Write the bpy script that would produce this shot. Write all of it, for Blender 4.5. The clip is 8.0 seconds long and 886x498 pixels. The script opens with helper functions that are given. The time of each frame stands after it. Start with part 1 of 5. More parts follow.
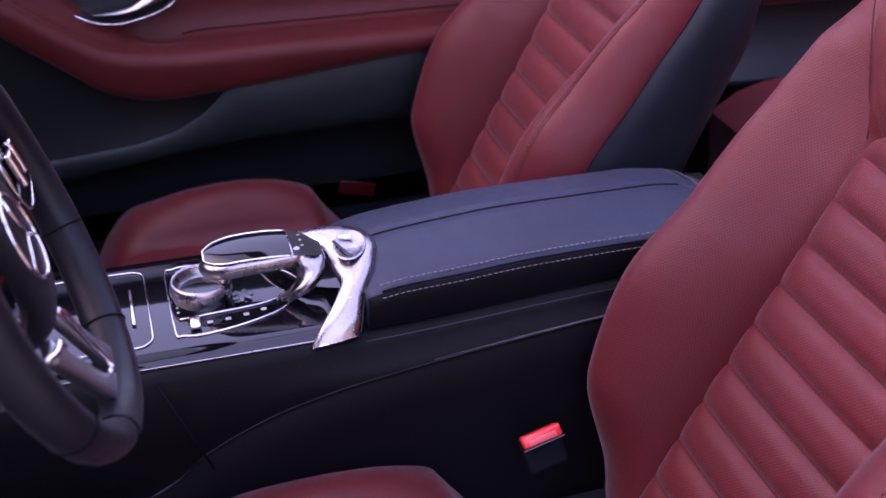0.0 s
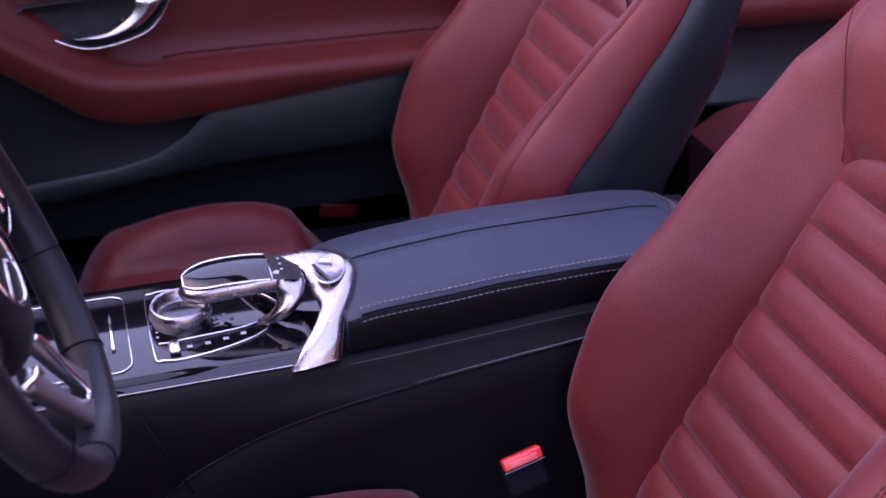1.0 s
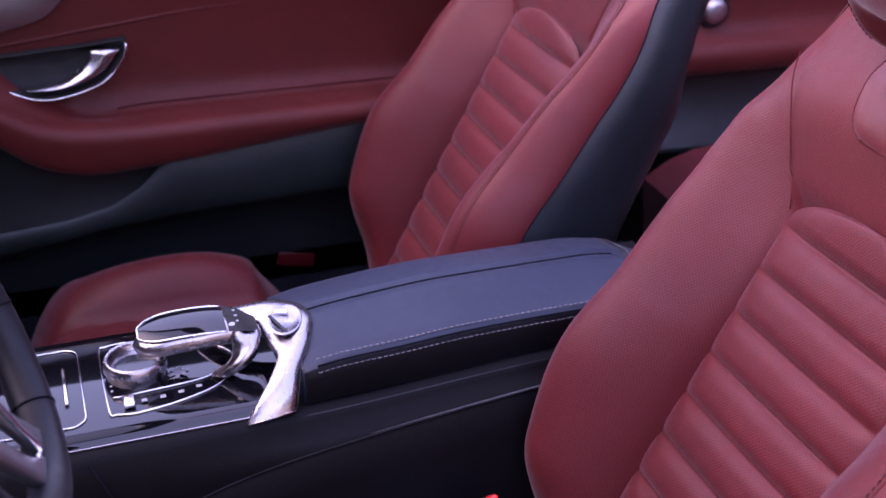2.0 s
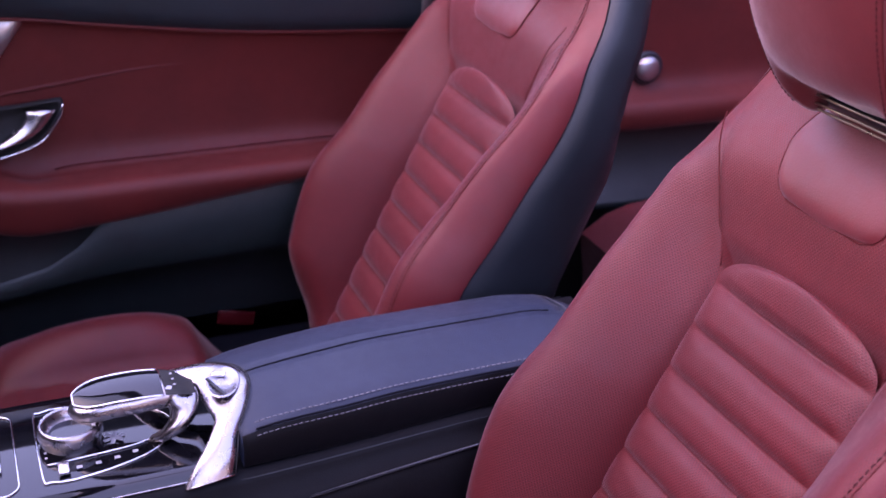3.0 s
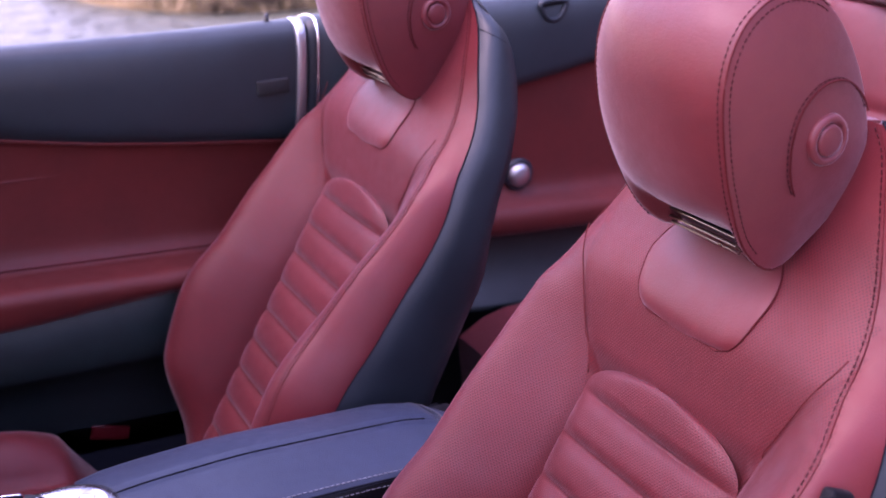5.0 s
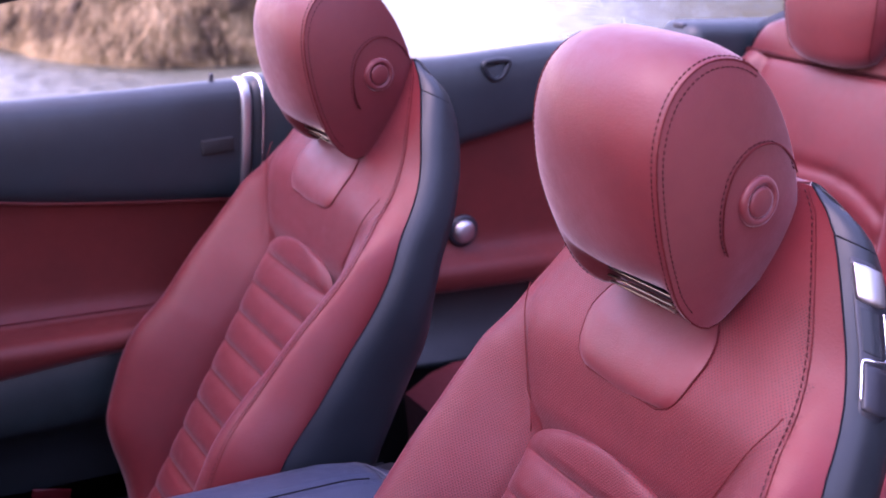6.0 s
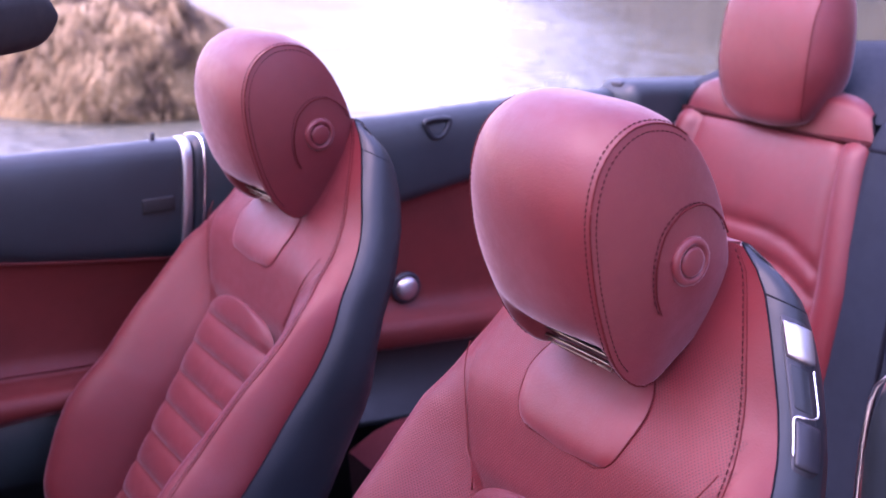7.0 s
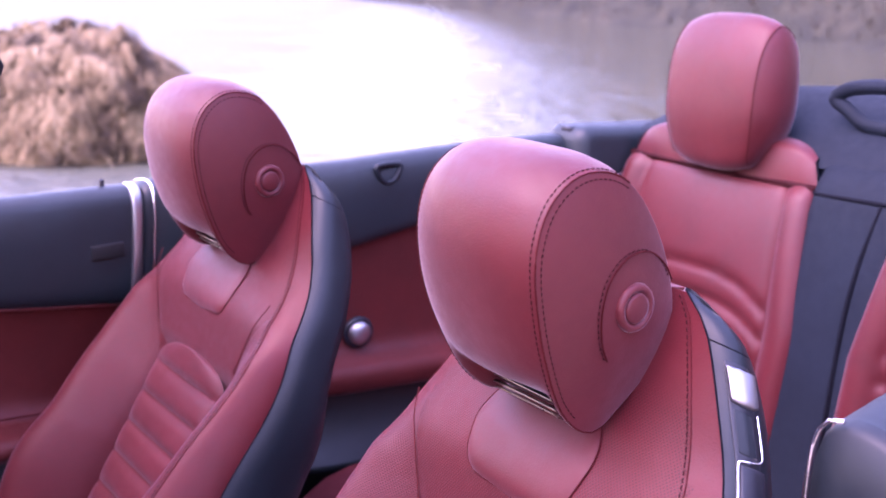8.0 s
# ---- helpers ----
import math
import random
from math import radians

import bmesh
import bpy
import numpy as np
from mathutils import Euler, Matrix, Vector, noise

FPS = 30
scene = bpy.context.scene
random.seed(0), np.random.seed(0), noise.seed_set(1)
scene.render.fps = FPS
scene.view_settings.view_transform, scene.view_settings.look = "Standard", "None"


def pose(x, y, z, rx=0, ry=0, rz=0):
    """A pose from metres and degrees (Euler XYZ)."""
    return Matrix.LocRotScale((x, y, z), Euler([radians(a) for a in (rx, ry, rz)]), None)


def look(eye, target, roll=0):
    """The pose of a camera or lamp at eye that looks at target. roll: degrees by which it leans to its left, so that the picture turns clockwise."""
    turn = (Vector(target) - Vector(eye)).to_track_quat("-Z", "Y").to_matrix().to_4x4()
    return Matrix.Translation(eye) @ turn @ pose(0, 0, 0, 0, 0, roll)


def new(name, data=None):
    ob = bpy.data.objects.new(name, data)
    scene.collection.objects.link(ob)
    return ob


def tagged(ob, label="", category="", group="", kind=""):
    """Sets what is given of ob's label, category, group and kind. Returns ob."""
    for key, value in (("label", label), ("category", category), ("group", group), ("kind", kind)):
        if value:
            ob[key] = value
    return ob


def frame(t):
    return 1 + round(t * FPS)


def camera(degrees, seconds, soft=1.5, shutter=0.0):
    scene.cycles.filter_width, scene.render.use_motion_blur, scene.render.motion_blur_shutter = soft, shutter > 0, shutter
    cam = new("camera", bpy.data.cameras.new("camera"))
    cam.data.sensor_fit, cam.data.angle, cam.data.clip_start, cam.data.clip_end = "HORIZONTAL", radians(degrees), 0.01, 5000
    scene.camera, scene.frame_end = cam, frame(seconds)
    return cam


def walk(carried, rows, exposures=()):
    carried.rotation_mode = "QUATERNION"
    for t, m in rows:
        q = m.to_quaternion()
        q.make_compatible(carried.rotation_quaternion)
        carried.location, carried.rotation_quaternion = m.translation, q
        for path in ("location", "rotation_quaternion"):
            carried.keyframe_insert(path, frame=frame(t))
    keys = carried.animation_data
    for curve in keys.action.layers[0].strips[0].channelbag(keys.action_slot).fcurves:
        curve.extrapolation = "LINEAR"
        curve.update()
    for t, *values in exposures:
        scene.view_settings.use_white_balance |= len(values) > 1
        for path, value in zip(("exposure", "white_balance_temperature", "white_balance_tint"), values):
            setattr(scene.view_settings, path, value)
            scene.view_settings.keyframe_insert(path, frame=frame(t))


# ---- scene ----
cam = camera(41.33, 8.0, soft=1.6)
cam.data.dof.use_dof, cam.data.dof.focus_distance, cam.data.dof.aperture_fstop = True, 1.22, 6.0
# seconds, place in metres, turn in degrees
ROWS = [
    (0.0, 0.0000, -1.1400, 1.2200, 59.286, -0.089, -16.884),
    (0.5, 0.0025, -1.1418, 1.2225, 59.621, -0.109, -17.080),
    (1.0, 0.0045, -1.1428, 1.2248, 60.259, -0.223, -17.698),
    (1.5, 0.0070, -1.1447, 1.2285, 61.266, -0.389, -18.562),
    (3.0, 0.0182, -1.1521, 1.2469, 64.879, -1.118, -22.300),
    (3.5, 0.0209, -1.1558, 1.2538, 66.189, -1.405, -23.894),
    (4.0, 0.0235, -1.1586, 1.2591, 67.372, -1.702, -25.310),
    (4.5, 0.0265, -1.1620, 1.2648, 68.503, -1.893, -26.624),
    (6.0, 0.0335, -1.1742, 1.2815, 72.341, -2.499, -30.299),
    (6.5, 0.0360, -1.1790, 1.2870, 73.745, -2.598, -31.587),
    (7.0, 0.0380, -1.1830, 1.2918, 75.020, -2.817, -32.868),
    (7.5, 0.0403, -1.1872, 1.2963, 76.091, -2.925, -33.989),
    (8.0, 0.0435, -1.1906, 1.2999, 77.110, -2.966, -34.995),
]
walk(cam, [(t, pose(*row)) for t, *row in ROWS], exposures=[(0.0, 2.37, 6650, 64), (1.5, 2.47, 6600, 64), (4.5, 2.76, 6450, 67), (6.5, 2.86, 6250, 70), (8.0, 2.91, 6200, 76)])

# ---- light: bright hazy sky, weak wide sun from ahead of the car ----
SUN_ELEVATION, SUN_AZIMUTH = radians(58), radians(-80)      # azimuth from +y towards +x
world = bpy.data.worlds.new("sky")
scene.world = world
world.use_nodes = True
_wn = world.node_tree.nodes
_sky = _wn.new("ShaderNodeTexSky")
_sky.sky_type, _sky.sun_disc = "NISHITA", False
_sky.sun_elevation, _sky.sun_rotation = SUN_ELEVATION, SUN_AZIMUTH
_sky.air_density, _sky.dust_density, _sky.ozone_density = 1.6, 1.5, 0.0
world.node_tree.links.new(_sky.outputs[0], _wn["Background"].inputs[0])
_wn["Background"].inputs[1].default_value = 0.15
sun = new("sun", bpy.data.lights.new("sun", "SUN"))
sun.data.energy, sun.data.angle, sun.data.color = 0.3, radians(60), (1.0, 0.95, 0.88)
sun.matrix_world = look((0, 0, 0), (-math.sin(SUN_AZIMUTH) * math.cos(SUN_ELEVATION), -math.cos(SUN_AZIMUTH) * math.cos(SUN_ELEVATION), -math.sin(SUN_ELEVATION)))


# ---- materials ----
class Mat:
    """A small builder for node materials."""

    def __init__(self, name, base, rough=0.5, metal=0.0, **inputs):
        self.m = bpy.data.materials.new(name)
        self.m.use_nodes = True
        self.n, self.l = self.m.node_tree.nodes, self.m.node_tree.links
        self.b = self.n["Principled BSDF"]
        self.set("Base Color", (*base, 1)), self.set("Roughness", rough), self.set("Metallic", metal)
        for key, value in inputs.items():
            self.set(key.replace("_", " "), value)

    def set(self, key, value):
        self.b.inputs[key].default_value = value

    def add(self, kind, **values):
        node = self.n.new("ShaderNode" + kind)
        for key, value in values.items():
            node.inputs[key.replace("_", " ")].default_value = value
        return node

    def math(self, op, a, b=0.0):
        node = self.n.new("ShaderNodeMath")
        node.operation = op
        for i, v in enumerate((a, b)):
            if isinstance(v, (int, float)):
                node.inputs[i].default_value = v
            else:
                self.l.new(v, node.inputs[i])
        return node.outputs[0]

    def coords(self, kind="Object"):
        return self.add("TexCoord").outputs[kind]

    def noise(self, scale, detail=3.0, rough=0.55, co=None):
        node = self.add("TexNoise", Scale=scale, Detail=detail, Roughness=rough)
        self.l.new(co or self.coords(), node.inputs["Vector"])
        return node.outputs["Fac"]

    def ramp(self, fac, stops):
        node = self.n.new("ShaderNodeValToRGB")
        el = node.color_ramp.elements
        while len(el) < len(stops):
            el.new(0.5)
        for e, (p, c) in zip(el, stops):
            e.position, e.color = p, (*c, 1) if len(c) == 3 else c
        self.l.new(fac, node.inputs[0])
        return node.outputs[0]

    def mix(self, fac, a, b, blend="MIX"):
        node = self.n.new("ShaderNodeMix")
        node.data_type, node.blend_type = "RGBA", blend
        for sock, v in ((node.inputs[0], fac), (node.inputs[6], a), (node.inputs[7], b)):
            if isinstance(v, (int, float)):
                sock.default_value = v
            elif isinstance(v, tuple):
                sock.default_value = (*v, 1)
            else:
                self.l.new(v, sock)
        return node.outputs[2]

    def bump(self, height, distance, strength=1.0, normal=None):
        node = self.add("Bump", Strength=strength, Distance=distance)
        self.l.new(height, node.inputs["Height"])
        if normal:
            self.l.new(normal, node.inputs["Normal"])
        return node.outputs[0]

    def to(self, key, out):
        self.l.new(out, self.b.inputs[key])
        return self


RED = (0.088, 0.0066, 0.0080)
NAVY = (0.0096, 0.0108, 0.0162)


def leather(name, base, holes=False, grain=0.00026, rough=0.49, shine=0.46, sheen=0.04):
    """Fine-grained hide: pebbled grain, faint tone drift, and rows of punched holes where it is perforated."""
    m = Mat(name, base, rough)
    m.set("Specular IOR Level", shine)
    m.set("Sheen Weight", sheen), m.set("Sheen Roughness", 0.4), m.set("Sheen Tint", (1, 0.88, 0.95, 1))
    drift = m.noise(9, 4)
    fine = m.noise(420, 2)
    tone = m.ramp(drift, [(0.3, tuple(c * 0.86 for c in base)), (0.7, tuple(min(1, c * 1.12) for c in base))])
    cell = m.add("TexVoronoi", Scale=620.0)
    m.l.new(m.coords(), cell.inputs["Vector"])
    normal = m.bump(cell.outputs["Distance"], grain, 0.55)
    normal = m.bump(fine, grain * 1.4, 0.4, normal)
    normal = m.bump(m.noise(28, 3), 0.0012, 0.35, normal)
    colour = tone
    if holes:
        pitch = 0.0039
        sep = m.add("SeparateXYZ")
        m.l.new(m.coords("UV"), sep.inputs[0])
        u = m.math("DIVIDE", sep.outputs[0], pitch)
        v = m.math("DIVIDE", sep.outputs[1], pitch * 0.62)
        row = m.math("MULTIPLY", m.math("FLOORED_MODULO", m.math("FLOOR", v), 2.0), 0.5)
        fu = m.math("SUBTRACT", m.math("FRACT", m.math("ADD", u, row)), 0.5)
        fv = m.math("MULTIPLY", m.math("SUBTRACT", m.math("FRACT", v), 0.5), 0.62)
        d = m.math("SQRT", m.math("ADD", m.math("MULTIPLY", fu, fu), m.math("MULTIPLY", fv, fv)))
        hole = m.ramp(d, [(0.17, (1, 1, 1)), (0.30, (0, 0, 0))])
        high = m.add("SeparateXYZ")
        m.l.new(m.coords(), high.inputs[0])
        hole = m.math("MULTIPLY", hole, m.ramp(high.outputs[2], [(0.93, (1, 1, 1)), (0.965, (0, 0, 0))]))
        colour = m.mix(m.math("MULTIPLY", hole, 0.58), tone, tuple(c * 0.22 for c in base))
        normal = m.bump(m.math("SUBTRACT", 1.0, hole), 0.0004, 0.35, normal)
    m.to("Base Color", colour).to("Normal", normal)
    m.to("Roughness", m.ramp(m.noise(60, 3), [(0.3, (rough - 0.05,) * 3), (0.7, (rough + 0.08,) * 3)]))
    return m.m


def metal(name, base, rough, brushed=0.0):
    m = Mat(name, base, rough, 1.0)
    m.to("Roughness", m.ramp(m.noise(35, 4), [(0.3, (rough * 0.9,) * 3), (0.7, (min(1, rough * 1.12),) * 3)]))
    if brushed:
        m.to("Normal", m.bump(m.noise(900, 2), 0.00006, brushed))
    return m.m


def plastic(name, base, rough, grain=0.0001, scale=900.0):
    m = Mat(name, base, rough)
    m.to("Base Color", m.ramp(m.noise(14, 4), [(0.3, tuple(c * 0.85 for c in base)), (0.7, tuple(c * 1.15 for c in base))]))
    m.to("Normal", m.bump(m.noise(scale, 2), grain, 0.5))
    m.to("Roughness", m.ramp(m.noise(40, 4), [(0.3, (rough * 0.88,) * 3), (0.7, (min(1, rough * 1.12),) * 3)]))
    return m.m


M_RED = leather("red_leather", RED, grain=0.00017, rough=0.48, shine=0.43, sheen=0.22)
M_SIDE = leather("bolster_red_leather", RED, rough=0.46, shine=0.3, sheen=0.07)
M_PERF = leather("perforated_red_leather", RED, holes=True, rough=0.5, shine=0.29, sheen=0.13)
M_DOORRED = leather("door_red_leather", (0.081, 0.0073, 0.0053), rough=0.55, shine=0.3, sheen=0.1)
M_NAVY = leather("navy_leather", (0.0095, 0.0165, 0.0350), rough=0.5, shine=0.35)
M_SHELL = plastic("shell_plastic", (0.0095, 0.0138, 0.0178), 0.44)
M_PAD = plastic("dash_vinyl", (0.0074, 0.0144, 0.0188), 0.5, 0.0003, 500)
M_BLACK = plastic("black_plastic", NAVY, 0.42)
# base taken extra dark so the console sides carry their shade in the colour
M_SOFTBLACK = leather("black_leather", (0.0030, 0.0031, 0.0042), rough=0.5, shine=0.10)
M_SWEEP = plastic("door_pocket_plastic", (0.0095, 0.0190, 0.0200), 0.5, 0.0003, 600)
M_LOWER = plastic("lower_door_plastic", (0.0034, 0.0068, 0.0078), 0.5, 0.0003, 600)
M_CARPET = plastic("carpet", (0.010, 0.012, 0.015), 0.95, 0.002, 380)
M_GLOSS = Mat("piano_black", (0.003, 0.003, 0.0045), 0.03, IOR=1.55).m
M_WHEEL = leather("wheel_leather", (0.0045, 0.005, 0.0085), rough=0.42, shine=0.3)
M_CANVAS = leather("soft_top_canvas", (0.0080, 0.0130, 0.0205), rough=0.7, shine=0.16, sheen=0.0)
M_CHROME = metal("chrome", (0.86, 0.85, 0.88), 0.09)
M_SATIN = metal("satin_silver", (0.42, 0.395, 0.415), 0.27, 0.03)
M_BAR = metal("brushed_aluminium", (0.444, 0.438, 0.456), 0.38, 0.3)
M_LEVER = metal("bright_aluminium", (0.62, 0.61, 0.64), 0.25)
M_BRONZE = metal("bronze_vent", (0.22, 0.17, 0.14), 0.3)
M_PITCH = plastic("matt_black_plastic", (0.0018, 0.0018, 0.0024), 0.7)
M_THREAD = plastic("dark_red_thread", (0.031, 0.0046, 0.0056), 0.7)
M_GREYTHREAD = plastic("grey_thread", (0.13, 0.127, 0.145), 0.7)
M_SEAM = plastic("red_seam", (0.064, 0.0072, 0.0076), 0.7)
M_DARKSEAM = plastic("seam_navy", (0.0048, 0.0054, 0.0084), 0.7)
for dull, level in ((M_DARKSEAM, 0.05), (M_SEAM, 0.1), (M_THREAD, 0.1), (M_SHELL, 0.35)):
    dull.node_tree.nodes["Principled BSDF"].inputs["Specular IOR Level"].default_value = level
M_BUCKLE = Mat("red_translucent_plastic", (0.75, 0.035, 0.03), 0.25, Coat_Weight=0.3).m
M_TRIM = plastic("grey_trim", (0.045, 0.047, 0.058), 0.45)
M_ICON = plastic("white_print_and_glint", (0.33, 0.33, 0.36), 0.5)


# ---- mesh helpers ----
def make(name, verts, faces, uvs=None, smooth=True):
    me = bpy.data.meshes.new(name)
    me.from_pydata([tuple(v) for v in verts], [], faces)
    if uvs is not None:
        layer = me.uv_layers.new(name="UVMap")
        for loop in me.loops:
            layer.data[loop.index].uv = uvs[loop.vertex_index]
    me.polygons.foreach_set("use_smooth", [smooth] * len(me.polygons))
    me.update()
    return me


def place(name, me, material, parent=None, label=""):
    me.materials.append(material)
    ob = new(name, me)
    if parent:
        ob.parent = parent
    if label:
        tagged(ob, label)
    return ob


def part(name, bm, material, parent, label=""):
    me = bpy.data.meshes.new(name)
    bm.to_mesh(me)
    bm.free()
    me.polygons.foreach_set("use_smooth", [True] * len(me.polygons))
    return place(name, me, material, parent, label)


def thing(name, label, category, at=(0, 0, 0), group="", kind=""):
    ob = new(name)
    ob.location = at
    return tagged(ob, label, category, group, kind)


def grid(rows, closed=False, cap=False, flip=False, uvs=None):
    """Verts and quad faces over a list of equally long rows of points. closed joins each row's ends; cap closes the first and last row."""
    nr, nc = len(rows), len(rows[0])
    verts = [p for r in rows for p in r]
    faces = []
    for i in range(nr - 1):
        for j in range(nc if closed else nc - 1):
            k = (j + 1) % nc
            f = (i * nc + j, i * nc + k, (i + 1) * nc + k, (i + 1) * nc + j)
            faces.append(f[::-1] if flip else f)
    if cap:
        a, b = tuple(range(nc)), tuple((nr - 1) * nc + j for j in range(nc))
        faces += [a if flip else a[::-1], b[::-1] if flip else b]
    return verts, faces


def interp(x, pairs):
    """Smooth value through (key, value) pairs, cubic with flat overshoot control."""
    ks, vs = [p[0] for p in pairs], [p[1] for p in pairs]
    if x <= ks[0]:
        return vs[0]
    if x >= ks[-1]:
        return vs[-1]
    i = max(k for k in range(len(ks) - 1) if ks[k] <= x)
    h = ks[i + 1] - ks[i]
    t = (x - ks[i]) / h

    def slope(k):
        if k in (0, len(ks) - 1):
            return (vs[min(k + 1, len(ks) - 1)] - vs[max(k - 1, 0)]) / (ks[min(k + 1, len(ks) - 1)] - ks[max(k - 1, 0)])
        a, b = (vs[k] - vs[k - 1]) / (ks[k] - ks[k - 1]), (vs[k + 1] - vs[k]) / (ks[k + 1] - ks[k])
        return 0.0 if a * b <= 0 else 2 * a * b / (a + b)
    m0, m1 = slope(i) * h, slope(i + 1) * h
    return vs[i] * (2 * t**3 - 3 * t**2 + 1) + m0 * (t**3 - 2 * t**2 + t) + vs[i + 1] * (3 * t**2 - 2 * t**3) + m1 * (t**3 - t**2)


def curve_points(ctrl, n, closed=False):
    """n points, evenly spaced, on a Catmull-Rom curve through ctrl."""
    c = [Vector(p) for p in ctrl]
    m = len(c)
    dense = []
    for i in range(m if closed else m - 1):
        p0, p1, p2, p3 = (c[(i + k) % m] if closed else c[min(max(i + k, 0), m - 1)] for k in (-1, 0, 1, 2))
        for s in range(16):
            t = s / 16
            dense.append(0.5 * ((2 * p1) + (p2 - p0) * t + (2 * p0 - 5 * p1 + 4 * p2 - p3) * t * t + (3 * p1 - p0 - 3 * p2 + p3) * t**3))
    dense.append(c[0] if closed else c[-1])
    acc = [0.0]
    for a, b in zip(dense, dense[1:]):
        acc.append(acc[-1] + (b - a).length)
    out, k = [], 0
    for i in range(n):
        d = acc[-1] * i / (n if closed else n - 1)
        while k < len(acc) - 2 and acc[k + 1] < d:
            k += 1
        w = (d - acc[k]) / max(acc[k + 1] - acc[k], 1e-9)
        out.append(dense[k].lerp(dense[k + 1], min(max(w, 0), 1)))
    return out


def sweep(points, section, up=(0, 0, 1), closed=False, cap=True):
    """Verts and faces of a section, a list of (side, up), carried along points. Section entries may be a function of 0..1."""
    up = Vector(up)
    rows, n = [], len(points)
    for i, p in enumerate(points):
        a, b = (points[(i - 1) % n], points[(i + 1) % n]) if closed else (points[max(i - 1, 0)], points[min(i + 1, n - 1)])
        d = (Vector(b) - Vector(a)).normalized()
        side = d.cross(up).normalized()
        nup = side.cross(d)
        sec = section(i / (n - 1)) if callable(section) else section
        rows.append([Vector(p) + side * u + nup * v for u, v in sec])
    if closed:
        rows.append(rows[0])
    return grid(rows, closed=True, cap=cap and not closed, flip=True)


def ring_section(r, n=8, squash=1.0):
    return [(r * math.cos(2 * math.pi * k / n), r * squash * math.sin(2 * math.pi * k / n)) for k in range(n)]


def tube(name, points, r, material, parent, label="", closed=False, up=(0, 0, 1), n=8, squash=1.0):
    v, f = sweep(points, ring_section(r, n, squash), up, closed)
    return place(name, make(name, v, f), material, parent, label)


def stitches(name, points, length, gap, r, material, parent, lift=(0, 0, 0)):
    """One mesh of small thread dashes along an even run of points."""
    total = sum((Vector(b) - Vector(a)).length for a, b in zip(points, points[1:]))
    n = max(2, int(total / (length + gap)))
    fine = curve_points(points, n * 4 + 1)
    verts, faces = [], []
    for k in range(n):
        a, b = fine[k * 4], fine[k * 4 + 4]
        e = a.lerp(b, length / (length + gap))
        rise = Vector(lift)
        mid = (a + e) / 2 + rise
        v, f = sweep([a, a.lerp(mid, 0.5) + rise * 0.3, mid, mid.lerp(e, 0.5) + rise * 0.3, e], ring_section(r, 5), (0.2, 0.3, 1))
        o = len(verts)
        verts += v
        faces += [tuple(i + o for i in q) for q in f]
    return place(name, make(name, verts, faces), material, parent)


def rbox(name, size, at, material, parent=None, bevel=0.004, seg=3, turn=(0, 0, 0), label=""):
    bm = bmesh.new()
    bmesh.ops.create_cube(bm, size=1.0, matrix=Matrix.Diagonal((*size, 1)))
    bmesh.ops.bevel(bm, geom=bm.edges[:], offset=min(bevel, min(size) * 0.45), segments=seg, profile=0.5, affect="EDGES")
    bmesh.ops.transform(bm, matrix=pose(*at, *turn), verts=bm.verts)
    return part(name, bm, material, parent, label)


def disc(name, r, h, at, material, parent, axis=(0, 0, 1), bevel=0.002, seg=32, label="", dome=0.0):
    """A turned disc with a rounded rim."""
    prof = [(0.0, h + dome)] + [(r * k, h + dome * (1 - k * k)) for k in (0.3, 0.6, 0.85)]
    prof += [(r - bevel, h), (r - bevel * 0.3, h - bevel * 0.3), (r, h - bevel), (r, 0)]
    return turned(name, prof, at, material, parent, axis, seg, label)


def turned(name, prof, at, material, parent, axis=(0, 0, 1), seg=32, label=""):
    q = Vector((0, 0, 1)).rotation_difference(Vector(axis).normalized()).to_matrix()
    rows = [[Vector(at) + q @ Vector((r * math.cos(2 * math.pi * k / seg), r * math.sin(2 * math.pi * k / seg), z)) for k in range(seg)] for r, z in prof]
    v, f = grid(rows, closed=True, flip=True)
    return place(name, make(name, v, f), material, parent, label)


# ---- front seats ----
FORWARD = Vector((-0.9, 0, 0.436))
X0 = [(0.20, 0.436), (0.524, 0.609), (0.666, 0.683), (0.711, 0.706), (0.76, 0.717), (0.829, 0.729), (0.86, 0.744), (0.888, 0.766), (0.92, 0.788), (0.96, 0.808), (1.04, 0.842)]
EDGE = [(0.20, 0.205), (0.30, 0.230), (0.38, 0.246), (0.48, 0.256), (0.58, 0.252), (0.68, 0.246), (0.76, 0.242), (0.85, 0.224), (0.92, 0.191), (0.98, 0.155), (1.01, 0.132), (1.035, 0.096)]
BOLSTER = [(0.20, -0.045), (0.30, 0.010), (0.40, 0.088), (0.50, 0.098), (0.60, 0.077), (0.70, 0.058), (0.78, 0.030), (0.86, 0.0), (1.04, 0.0)]
SEAM = [(0.20, -0.07), (0.36, -0.01), (0.52, 0.033), (0.60, 0.020), (0.66, 0.012), (0.70, 0.006), (0.76, -0.012), (0.81, -0.025), (0.86, -0.032), (0.90, -0.024), (0.95, -0.009), (1.0, -0.003), (1.04, 0.0)]
INNER = [(0.20, 0.108), (0.66, 0.117), (0.70, 0.119), (0.74, 0.130), (0.78, 0.148), (0.82, 0.166), (0.86, 0.186), (0.90, 0.195), (1.04, 0.2)]
DEPTH = [(0.20, 0.15), (0.50, 0.135), (0.61, 0.125), (0.78, 0.12), (0.88, 0.105), (0.94, 0.098), (0.98, 0.082), (1.01, 0.060), (1.026, 0.030), (1.036, 0.006)]
